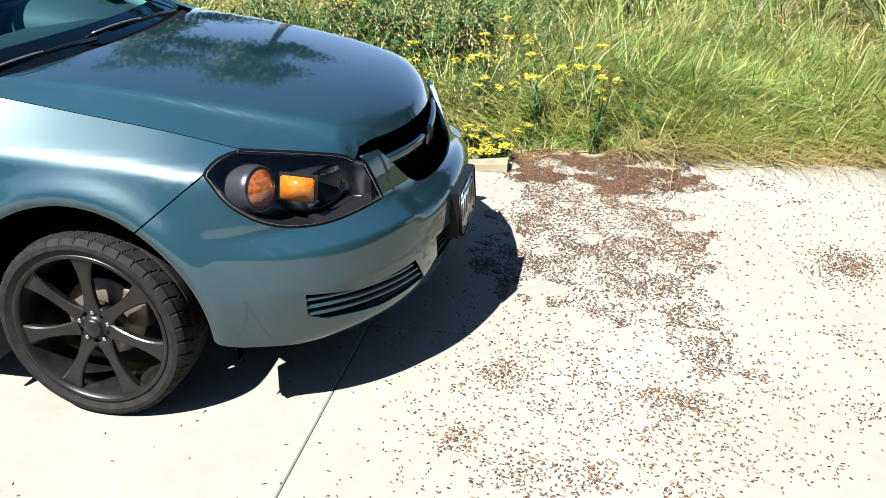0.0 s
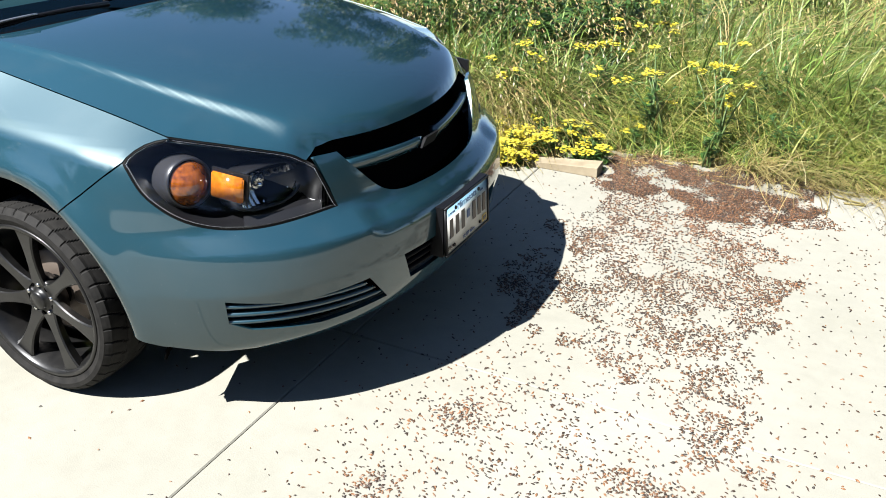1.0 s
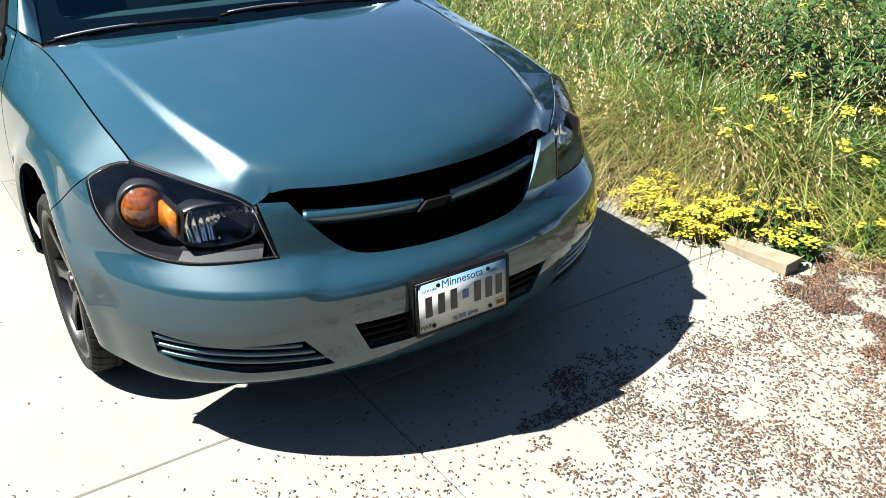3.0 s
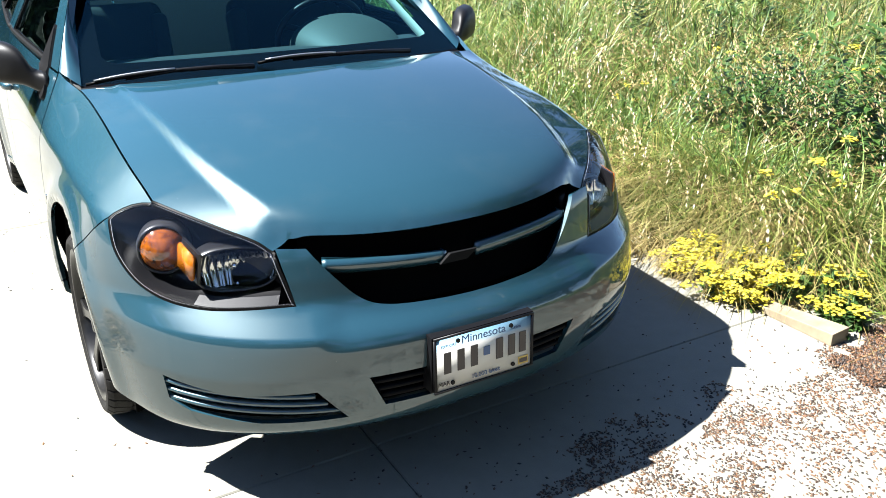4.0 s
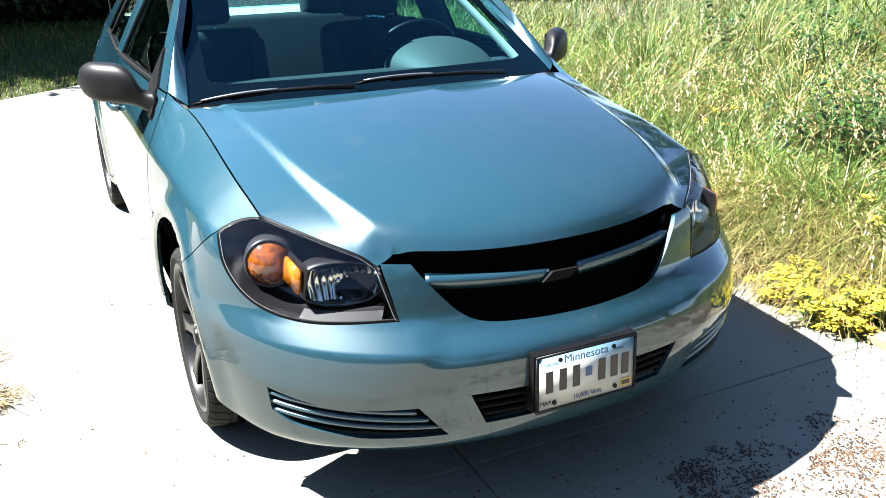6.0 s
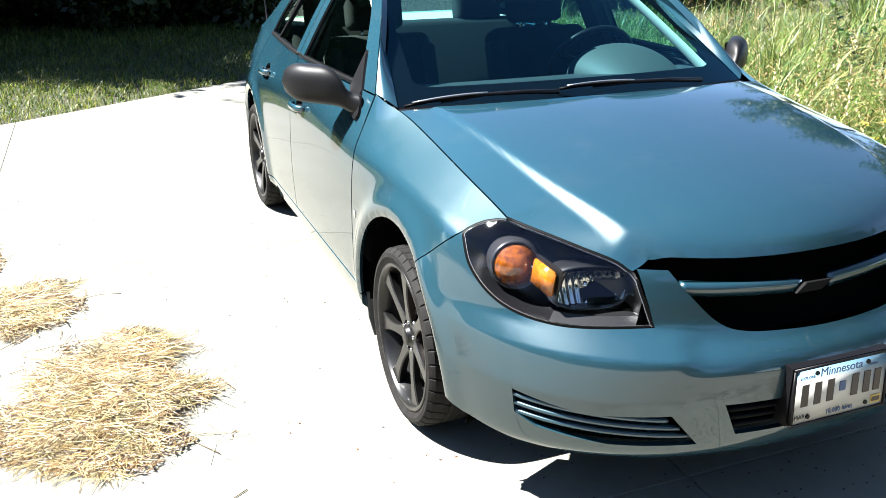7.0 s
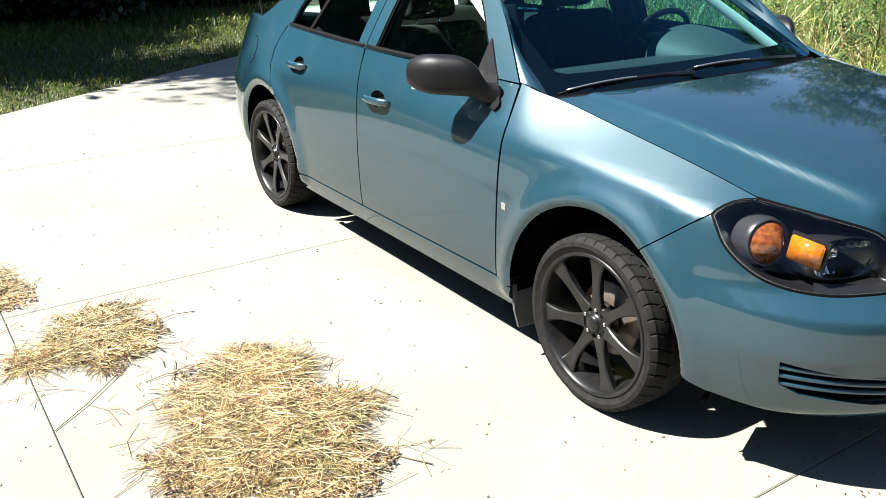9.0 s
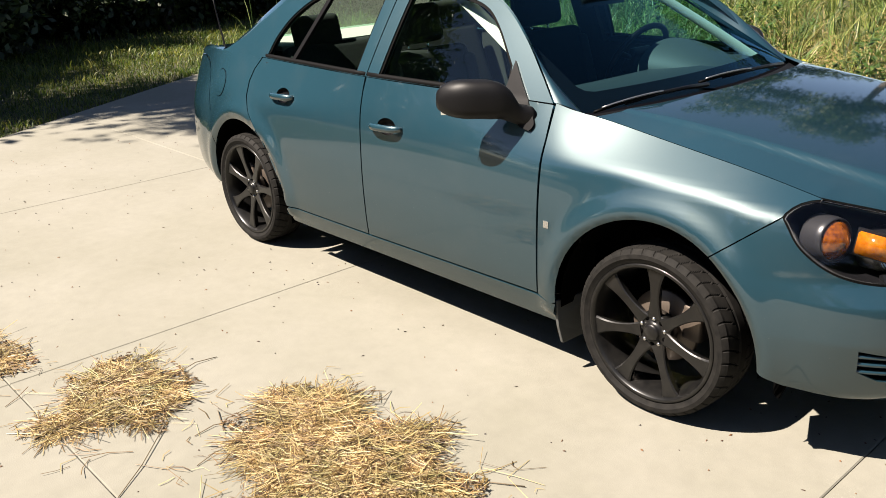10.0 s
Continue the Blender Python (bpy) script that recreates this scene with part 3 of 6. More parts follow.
def headlamp(right):
    def put(name, bm, mat, parent, label="", smooth=True):
        return part(name, bm if right else mirrored(bm), mat, parent, label, smooth)
    # black bowl behind the lens
    ring0 = [Vector(lens_at(*p, 0.006)) for p in LENS_IN]
    c = sum(ring0, Vector()) / len(ring0)
    rings = [ring0]
    for k, d in ((0.93, 0.025), (0.86, 0.06), (0.72, 0.085), (0.35, 0.095)):
        rings.append([c + (p - c) * k - LAMP_N * d for p in ring0])
    bm = bmesh.new()
    vs = [[bm.verts.new(p) for p in r] for r in rings]
    n = len(ring0)
    for a, b in zip(vs, vs[1:]):
        for i in range(n):
            bm.faces.new((a[i], a[(i + 1) % n], b[(i + 1) % n], b[i]))
    bm.faces.new(vs[-1])
    bmesh.ops.recalc_face_normals(bm, faces=bm.faces)
    lamp_ob = put("headlight", bm, BEZEL, car, "headlight with black housing and amber marker")
    put("lamp_seal", sheet(LENS2, lambda p, q: lens_at(p, q, 0.002), 0.012, holes=[LENS_IN], out=tuple(LAMP_N), depth=0.012), RUBBER, lamp_ob)
    o = put("lens", sheet(LENS_IN, lambda p, q: lens_at(p, q, 0.002), 0.02, out=tuple(LAMP_N), depth=0.0), LENS, lamp_ob, "clear lens")
    o.visible_shadow = False
    # thin pale tube added as the bright glint round the lens
    rim_in = inset(LENS_IN, 0.003)
    bm = loft([[Vector(lens_at(*p, 0.002)) + (LAMP_U * math.cos(q) + LAMP_N * math.sin(q)) * 0.0010 for q in (0, 2.1, 4.2)] for p in rim_in + rim_in[:1]], caps=False)
    put("lens_rim", bm, EDGE_GLINT, lamp_ob, "pale tube standing in for the lens edge highlight")
    # round amber bulb cover with its black collar
    bulb = Vector((0.532, -0.693, 0.731))
    aim = Vector((0.94, -0.30, 0.12)).normalized()
    turn = aim.to_track_quat("Z", "Y").to_matrix().to_4x4()
    m = Matrix.Translation(bulb - aim * 0.012) @ turn
    bm = dome(0.060, 0.036)
    bm.transform(m)
    put("bulb_cover", bm, AMBER_DARK, lamp_ob, "round amber turn signal")
    bm = loft([[m @ Vector((r * math.cos(k * math.tau / 32), r * math.sin(k * math.tau / 32), z)) for k in range(32)]
               for r, z in ((0.072, -0.07), (0.071, -0.02), (0.068, 0.0), (0.063, 0.004), (0.060, -0.006))], caps=False)
    put("bulb_collar", bm, COLLAR, lamp_ob, "satin grey collar")
    # amber side marker
    mid = Vector((0.617, -0.655, 0.725))
    bm = rect_block(0.098, 0.070, 0.014)
    bmesh.ops.bevel(bm, geom=bm.edges[:], offset=0.004, segments=2, affect="EDGES")
    side = Vector((0.10, -1.0, 0.10)).normalized()
    ux = Vector((0.96, 0.22, -0.10))
    ux = (ux - side * ux.dot(side)).normalized()
    fr = Matrix((ux, side.cross(ux), side)).transposed().to_4x4()
    fr.translation = mid
    bm.transform(fr)
    put("side_marker", bm, AMBER, lamp_ob, "amber side reflector")
    bm = rect_block(0.112, 0.084, 0.008)
    bm.transform(fr @ Matrix.Translation((0, 0, -0.013)))
    put("marker_backing", bm, BEZEL, lamp_ob, smooth=False)
    # main reflector, a ribbed bowl in a black hood
    at = Vector((0.650, -0.535, 0.692))
    face = Vector((0.93, -0.28, 0.10)).normalized()
    fm = Matrix.Translation(at) @ face.to_track_quat("Z", "Y").to_matrix().to_4x4()
    bm = bmesh.new()
    cols, rws = 40, 8
    g = []
    for j in range(rws + 1):
        row = []
        for i in range(cols + 1):
            u = (i / cols - 0.5) * 2
            v = (j / rws - 0.5) * 2
            wv = 0.052 * (1 - 0.25 * max(0.0, v))
            z = -0.050 * (1 - u * u) * (1 - 0.5 * v * v) + 0.007 * abs((i % 4) - 2) / 2
            row.append(bm.verts.new(fm @ Vector((u * 0.098 * (1 - 0.12 * abs(v)), v * wv * 0.98, z))))
        g.append(row)
    for j in range(rws):
        for i in range(cols):
            bm.faces.new((g[j][i], g[j][i + 1], g[j + 1][i + 1], g[j + 1][i]))
    put("reflector", bm, REFLECTOR, lamp_ob, "ribbed bright reflector")
    bm = dome(0.017, 0.02, 5, 18)
    bm.transform(fm @ Matrix.Translation((-0.005, 0.0, -0.035)))
    put("bulb", bm, CHROME, lamp_ob)
    hood_rings = []
    for r, z in ((1.16, -0.06), (1.14, -0.01), (1.08, 0.012), (1.02, 0.014), (1.0, 0.0), (0.98, -0.02)):
        hood_rings.append([fm @ Vector((math.copysign(abs(math.cos(k * math.tau / 40)) ** 0.75, math.cos(k * math.tau / 40)) * 0.101 * r,
                                        math.copysign(abs(math.sin(k * math.tau / 40)) ** 0.75, math.sin(k * math.tau / 40)) * 0.056 * r, z)) for k in range(40)])
    put("reflector_hood", loft(hood_rings, caps=False), BEZEL, lamp_ob)
    # ledge along the bottom
    low = [p for p in LENS_IN if p[0] > 0.02 and p[1] < 0.0]
    low.sort()
    ledge = []
    for p, q in low:
        edge = Vector(lens_at(p, q, 0.008))
        ledge.append([edge - LAMP_N * 0.004, edge + LAMP_W * 0.026 - LAMP_N * 0.030, edge + LAMP_W * 0.028 - LAMP_N * 0.034, edge + LAMP_W * 0.024 - LAMP_N * 0.055, edge - LAMP_N * 0.055])
    put("ledge", loft(ledge), BEZEL, lamp_ob, smooth=False)


headlamp(True)
headlamp(False)


def blade(a0, a1, z0, z1, out0, deep, thick, mat, parent, name="slat", n=24, shift=0.0):
    """A slat that follows the nose between two places along it."""
    rings = []
    for i in range(n + 1):
        t = i / n
        a, z = a0 + (a1 - a0) * t, z0 + (z1 - z0) * t
        p = Vector(on_nose(a, z))
        q = Vector(on_nose(a + 0.01, z)) - Vector(on_nose(a - 0.01, z))
        o = Vector((q.y, -q.x, 0)).normalized()
        rings.append([p + o * out0 + Vector((0, 0, thick / 2)), p + o * (out0 + 0.003), p + o * out0 - Vector((0, 0, thick / 2)),
                      p - o * deep - Vector((0, 0, thick / 2 - shift)), p - o * deep + Vector((0, 0, thick / 2 + shift))])
    return part(name, loft(rings), mat, parent)


def backing(a0, a1, z0, z1, deep, mat, parent, name="backing"):
    rings = []
    for i in range(31):
        a = a0 + (a1 - a0) * i / 30
        row = []
        for z in (z0, (z0 + z1) / 2, z1):
            p = Vector(on_nose(a, z))
            q = Vector(on_nose(a + 0.01, z)) - Vector(on_nose(a - 0.01, z))
            row.append(p - Vector((q.y, -q.x, 0)).normalized() * deep)
        rings.append(row)
    bm = loft(rings, closed=False, caps=False)
    return part(name, bm, mat, parent)


# slats of the corner vents and of the lower grille, over near-black sheets that paint the shade behind
for k in (-1, 1):
    a_out, a_in = -nx(0.655, 0.40)[0], ny(-0.352, 0.36)[0]
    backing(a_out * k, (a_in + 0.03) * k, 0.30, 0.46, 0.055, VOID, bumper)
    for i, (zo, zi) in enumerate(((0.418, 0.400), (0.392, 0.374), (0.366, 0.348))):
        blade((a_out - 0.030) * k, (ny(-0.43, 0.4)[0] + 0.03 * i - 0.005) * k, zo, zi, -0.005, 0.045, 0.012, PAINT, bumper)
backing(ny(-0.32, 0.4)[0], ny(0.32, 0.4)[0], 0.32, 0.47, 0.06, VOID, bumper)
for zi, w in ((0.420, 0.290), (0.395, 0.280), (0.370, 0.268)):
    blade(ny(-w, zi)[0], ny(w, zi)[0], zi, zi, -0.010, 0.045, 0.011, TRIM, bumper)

# upper grille, its deep shade painted as a near-black sheet
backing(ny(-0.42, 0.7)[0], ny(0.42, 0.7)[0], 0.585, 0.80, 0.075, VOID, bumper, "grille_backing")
for k in (-1, 1):
    blade(ny(-0.365 * k, 0.71)[0], ny(-0.045 * k, 0.69)[0], 0.712, 0.694, -0.022, 0.05, 0.034, PAINT, bumper, "grille_bar")
em = rect_block(0.010, 0.10, 0.030)
for v in em.verts:
    v.co.y += 0.018 * (1 if v.co.z > 0 else -1)
o = part("emblem", em, TRIM, bumper, "blacked-out grille emblem", smooth=False)
o.scale = (1.0, 0.85, 0.85)
o.location = (0.868, 0.015, 0.693)
# number plate
PLATE = material("plate_enamel", (0.426, 0.415, 0.382), 0.3)
tc = PLATE.node_tree.nodes.new("ShaderNodeTexCoord")
sep = PLATE.node_tree.nodes.new("ShaderNodeSeparateXYZ")
link(PLATE, tc.outputs["Object"], sep.inputs[0])
pr = ramp(PLATE, sep.outputs[2], [(0.0, (0.426, 0.415, 0.382)), (0.036, (0.426, 0.415, 0.382)), (0.046, (0.229, 0.339, 0.404)), (0.076, (0.109, 0.229, 0.339))])
base(PLATE, pr.outputs[0])
INK = material("plate_ink", (0.022, 0.016, 0.016), 0.4)
BLUE_INK = material("plate_blue_ink", (0.03, 0.07, 0.16), 0.4)
STICKER = material("yellow_sticker", (0.41, 0.284, 0.0655), 0.5)
PX, PY, PZ = 1.004, 0.020, 0.456
plate_frame = part("number_plate", rect_block(0.002, 0.304, 0.152), PLATE, car, "embossed number plate, pale blue above cream")
plate_frame.location = (PX, PY, PZ)
plate_frame.rotation_euler = (0, radians(-3.0), 0)


def on_plate(name, bm, mat, y, z, label="", up=0.0022):
    o = part(name, bm, mat, plate_frame, label, smooth=False)
    o.location = (up, y, z)
    return o


for y0, y1, z0, z1 in ((-0.159, 0.159, 0.076, 0.082), (-0.159, 0.159, -0.082, -0.076), (-0.159, -0.152, -0.076, 0.076), (0.152, 0.159, -0.076, 0.076)):
    part("plate_frame", box(-0.004, 0.005, y0, y1, z0, z1), BLACK, plate_frame)
for y in (-0.118, -0.076, -0.034, 0.048, 0.088, 0.124):
    on_plate("bar", rect_block(0.002, 0.022, 0.062), INK, y, 0.002)
on_plate("mark", rect_block(0.002, 0.020, 0.026), BLUE_INK, 0.006, 0.006)
for y, z in ((-0.085, 0.060), (0.085, 0.060), (-0.103, -0.060), (0.092, -0.060)):
    bm = revolve([(0.0, 0.004), (0.006, 0.004), (0.0065, 0.0), (0.0, 0.0)], 14)
    bm.transform(Matrix.Rotation(radians(-90), 4, "Z"))
    on_plate("screw", bm, BLACK, y, z, up=0.001)
on_plate("sticker", rect_block(0.001, 0.034, 0.024), STICKER, 0.127, -0.056, "yellow sticker")
on_plate("bar", rect_block(0.0015, 0.026, 0.012), INK, 0.127, -0.056, up=0.003)


def words(text, size, mat, parent, y, z, up=0.003):
    c = bpy.data.curves.new("lettering", "FONT")
    c.body, c.size, c.align_x, c.align_y, c.extrude = text, size, "CENTER", "CENTER", 0.0006
    o = new("lettering", c)
    dg = bpy.context.evaluated_depsgraph_get()
    me = bpy.data.meshes.new_from_object(o.evaluated_get(dg))
    bpy.data.objects.remove(o)
    me.materials.append(mat)
    t = new("lettering", me)
    t.parent = parent
    t.matrix_basis = Matrix.Translation((up, y, z)) @ Matrix(((0, 0, 1, 0), (1, 0, 0, 0), (0, 1, 0, 0), (0, 0, 0, 1)))
    return t


words("Minnesota", 0.034, BLUE_INK, plate_frame, -0.004, 0.058)
words("EXPLORE", 0.0115, BLUE_INK, plate_frame, -0.114, 0.052)
words(".com", 0.013, BLUE_INK, plate_frame, 0.104, 0.052)
words("10,000 lakes", 0.0185, BLUE_INK, plate_frame, 0.002, -0.060)
words("MAR", 0.018, INK, plate_frame, -0.130, -0.058)
bm = box(0.955, 0.999, -0.143, 0.181, 0.374, 0.540)
part("plate_bracket", bm, BLACK, car, smooth=False)

# ---- car: inside of the nose, wheel wells, floor ----
def plan_ring(z, k, back=-0.45):
    pts = []
    for i in range(41):
        x, y, _ = nose((i / 40 - 0.5) * 2 * 1.25, z)
        pts.append(((x - 0.2) * k + 0.2, y * k * (0.74 if x < 0.45 else 0.74 + 0.26 * min(1, (x - 0.45) / 0.2)), z))
    return pts


# near-black fill and liners: shade inside and below is put into their colour
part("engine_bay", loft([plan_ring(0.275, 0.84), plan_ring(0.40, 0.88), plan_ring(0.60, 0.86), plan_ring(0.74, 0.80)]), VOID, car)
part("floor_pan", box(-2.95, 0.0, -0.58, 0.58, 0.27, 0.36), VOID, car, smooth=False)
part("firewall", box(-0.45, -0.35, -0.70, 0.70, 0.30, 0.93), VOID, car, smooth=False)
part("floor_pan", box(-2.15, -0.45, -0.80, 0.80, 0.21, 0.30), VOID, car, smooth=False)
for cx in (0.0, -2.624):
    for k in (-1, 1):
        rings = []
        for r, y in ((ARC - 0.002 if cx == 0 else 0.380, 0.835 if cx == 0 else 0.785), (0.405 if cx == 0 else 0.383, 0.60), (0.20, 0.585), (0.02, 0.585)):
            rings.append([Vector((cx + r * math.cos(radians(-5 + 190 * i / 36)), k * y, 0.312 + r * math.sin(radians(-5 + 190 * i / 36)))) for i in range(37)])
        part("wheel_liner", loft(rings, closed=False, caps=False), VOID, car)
# added plates, no known part: they block sun to shape the ground shadow's notch
for k in (-1, 1):
    ring = [(0.385, k * 0.60, 0.30), (0.354, k * 0.63, 0.225), (0.42, k * 0.77, 0.212), (0.455, k * 0.81, 0.222), (0.478, k * 0.81, 0.285), (0.45, k * 0.70, 0.30)]
    soft(part("air_deflector", loft([ring, [(x + 0.006, y + k * -0.004, z) for x, y, z in ring]]), VOID, car, smooth=False), 0.002)
FLAP = material("mud_flap_plastic", (0.05, 0.053, 0.052), 0.6)
for k in (-1, 1):
    ring = [(-0.428, k * 0.842, 0.30), (-0.412, k * 0.842, 0.20), (-0.405, k * 0.825, 0.125), (-0.400, k * 0.69, 0.125), (-0.405, k * 0.69, 0.30)]
    o = part("mud_flap", loft([ring, [(x + 0.014, y, z) for x, y, z in ring]]), FLAP, car, smooth=False)
    soft(o, 0.004)
BADGE = material("silver_badge", (0.382, 0.382, 0.371), 0.25, 0.8)
o = part("badge", rect_block(0.024, 0.004, 0.026), BADGE, car, "small silver badge on the fender", smooth=False)
o.location = (-0.447, -0.8665, 0.602)

# ---- car: glass frames, pillars, rear ----
for flip_y in (False, True):
    bm = bmesh.new()
    rows = []
    line = [A_LOW[i] for i in np.linspace(0, len(A_LOW) - 1, 26).astype(int)]
    for j, (x, z) in enumerate(line):
        t = j / 25
        a = Vector(green(x, z))
        b = Vector(ws(-1.0, t * 1.0))
        mid = (a + b) / 2 + Vector((0.012, -0.016, 0.012))
        row = []
        for i in range(9):
            u = i / 8
            p = a * (1 - u) ** 2 + mid * 2 * u * (1 - u) + b * u * u
            row.append(Vector((p.x, -p.y if flip_y else p.y, p.z)))
        rows.append(row)
    bm = loft(rows, closed=False, caps=False)
    part("pillar", bm, PAINT, car)
    # roof rail from the pillar back
    rows = []
    for x in np.linspace(-1.18, -2.45, 20):
        zt = pl(-x, [1.18, 1.5, 1.9, 2.2, 2.45], [1.42, 1.43, 1.425, 1.372, 1.285])
        a = Vector(green(x, zt))
        yb = pl(-x, [1.1, 1.5, 2.0, 2.5, 2.6], [0.53, 0.575, 0.575, 0.545, 0.54])
        b = Vector((x, -yb, roof_z(x, yb)))
        m = (a + b) / 2 + Vector((0, -0.01, 0.012))
        rows.append([Vector((q.x, -q.y if flip_y else q.y, q.z)) for q in (a * (1 - u) ** 2 + m * 2 * u * (1 - u) + b * u * u for u in (0, 0.25, 0.5, 0.75, 1))])
    part("roof_rail", loft(rows, closed=False, caps=False), PAINT, car)
    # black belt moulding, window surrounds and quarter divider
    s = 1 if flip_y else -1

    def strip(line, w, mat, name, push=0.004):
        rows = []
        for x, z in line:
            p = Vector(green(x, z))
            rows.append([Vector((p.x, -s * (p.y - push), z + w / 2)), Vector((p.x, -s * (p.y - push - 0.003), z)), Vector((p.x, -s * (p.y - push), z - w / 2)), Vector((p.x, -s * (p.y + 0.02), z))])
        return part(name, loft(rows), mat, car)
    strip([(x, 1.029) for x in np.linspace(-0.70, -1.545, 12)], 0.024, TRIM, "belt_moulding", 0.002)
    strip([(x, 1.029) for x in np.linspace(-1.565, -2.47, 12)], 0.024, TRIM, "belt_moulding", 0.002)
    q0, q1 = Vector(green(-2.19, 1.03)), Vector(green(-2.04, 1.345))
    off = Vector((0.014, 0, 0))
    bm = loft([[q - off + Vector((0, -0.002, 0)), q + off + Vector((0, -0.002, 0)), q + off + Vector((0, 0.02, 0)), q - off + Vector((0, 0.02, 0))] for q in (q0, q1)])
    part("window_divider", mirrored(bm) if flip_y else bm, BLACK, car, smooth=False)
    for hole, nm in ((DOOR_OPEN_F, "window_seal"), (DOOR_OPEN_R, "window_seal")):
        ins = inset([tuple(p) for p in refine(hole, 0.02)], 0.012)
        part(nm, sheet(hole, lambda x, z: (x, green(x, z)[1] + 0.006, z), 0.03, holes=[ins], out=(0, -1, 0), flip_y=flip_y, depth=0.012), RUBBER, car)

# black glass border and cowl
FRIT = material("black_glass_border", (0.003, 0.003, 0.004), 0.5, Specular_IOR_Level=0.0)
part("glass_border", sheet([(-1.0, -0.08), (1.0, -0.08), (1.0, 1.02), (-1.0, 1.02)], lambda v, t: Vector(ws(v, t)) - Vector((0.006, 0, 0.006)), 0.04,
                           holes=[[(-0.895, 0.18), (-0.87, 0.145), (-0.82, 0.130), (0.82, 0.130), (0.87, 0.145), (0.895, 0.18), (0.93, 0.93), (0.80, 0.95), (-0.80, 0.95), (-0.93, 0.93)]], out=(1, 0, 1), depth=0.0), FRIT, car)
rows = []
for i in range(31):
    y = -0.70 + 1.40 * i / 30
    p = Vector(ws(y / 0.70, -0.02))
    hx = -0.200 - 0.145 * (abs(y) / 0.70) ** 2
    rows.append([p + Vector((0, 0, 0.004)), Vector(((p.x + hx) / 2, y, hood_z(hx, y) - 0.022)), Vector((hx + 0.03, y, hood_z(hx, y) - 0.030))])
part("cowl", loft(rows, closed=False, caps=False), TRIM, car)


def wiper(tip, hump, heel):
    t, h, e = Vector(tip), Vector(hump), Vector(heel)
    arm = part("wiper", tube([e, e.lerp(h, 0.5) + Vector((0.004, 0, 0.004)), h, h.lerp(t, 0.3) + Vector((0, 0, -0.004)), h.lerp(t, 0.55) + Vector((0.0, 0, -0.006))], [0.010, 0.008, 0.007, 0.005, 0.004], 8), BLACK, car, "black wiper with bright edges")
    d = (h.lerp(t, 0.1) - t)
    a, b = t, t + d * 1.25
    n = Vector((0.55, 0, 0.8))
    part("wiper_blade", tube([a.lerp(b, u) - n * 0.006 + n * 0.010 * (1 - (2 * u - 1) ** 2) for u in np.linspace(0, 1, 12)], 0.0055, 6), RUBBER, arm)
    part("wiper_bridge", tube([a.lerp(b, u) + n * (0.004 + 0.012 * (1 - (2 * u - 1) ** 2)) for u in np.linspace(0.08, 0.9, 10)], 0.0035, 6), CHROME_DIM, arm)


CHROME_DIM = material("worn_metal", (0.35, 0.35, 0.35), 0.3, 0.9)
wiper((-0.375, -0.690, 1.000), (-0.285, -0.42, 1.034), (-0.262, -0.16, 1.028))
wiper((-0.315, -0.13, 1.030), (-0.262, 0.12, 1.042), (-0.29, 0.42, 1.022))

# back of the car
PALE_SHELF = material("pale_shelf_fabric", (0.3, 0.3, 0.273), 0.9)
REAR_GLASS = [(-1, 0), (1, 0), (1, 1), (-1, 1)]


def rear_glass(v, t):
    w = 0.54 + 0.10 * t
    return -2.43 - 0.49 * t, v * w, 1.378 - 0.335 * t - 0.02 * v * v


o = part("rear_window", sheet(REAR_GLASS, rear_glass, 0.08, out=(-1, 0, 1), depth=0.0), GLASS_GREEN, car)
o.visible_shadow = False
for k in (-1, 1):
    rows = []
    for t in np.linspace(0, 1, 12):
        b = Vector(rear_glass(-1, t))
        x = -2.43 - 0.49 * t
        a = Vector(green(x, pl(-x, [2.43, 2.6, 2.76, 2.92], [1.292, 1.205, 1.11, 1.035])))
        rows.append([Vector((p.x, p.y * -k, p.z)) for p in (a, (a + b) / 2 + Vector((-0.005, -0.012, 0.012)), b)])
    part("pillar", loft(rows, closed=False, caps=False), PAINT, car)
part("trunk_lid", sheet([(-2.93, -0.65), (-2.93, 0.65)] + [(x, -right_side(x, 0.98)[1] - 0.05) for x in (-3.1, -3.2, -3.3, -3.4, -3.5)] + [(-3.57, 0.40), (-3.585, 0.0), (-3.57, -0.40)] + [(x, right_side(x, 0.98)[1] + 0.05) for x in (-3.5, -3.4, -3.3, -3.2, -3.1)],
                        lambda x, y: (x, y, 1.024 - 0.012 * (y / 0.6) ** 2 - 0.10 * max(0, (-3.05 - x))), 0.05, depth=0.03), PAINT, car)
rows = []
for x in np.linspace(-2.985, -3.5, 12):
    zt = pl(-x, [2.985, 3.05, 3.3, 3.55], [1.016, 1.014, 0.998, 0.962])
    p = Vector(right_side(x, zt))
    q = Vector((x, -max(0.0, abs(p.y) - 0.05), zt + 0.006))
    rows.append((p, q))
for k in (1, -1):
    part("rear_deck_edge", loft([[Vector((p.x, p.y * k, p.z)), Vector(((p.x + q.x) / 2, (p.y * 0.6 + q.y * 0.4) * k, (p.z + q.z) / 2 + 0.012)), Vector((q.x, q.y * k, q.z))] for p, q in rows], closed=False, caps=False), PAINT, car)
part("rear_panel", box(-3.58, -3.54, -0.36, 0.36, 0.25, 0.95), PAINT, car, smooth=False)
part("parcel_shelf", box(-2.97, -2.50, -0.62, 0.62, 1.035, 1.06), PALE_SHELF, car, smooth=False)
part("luggage_wall", box(-3.08, -2.52, -0.62, 0.62, 0.28, 0.93), VOID, car, smooth=False)
part("luggage_wall", box(-3.4, -3.09, -0.40, 0.40, 0.28, 0.93), VOID, car, smooth=False)
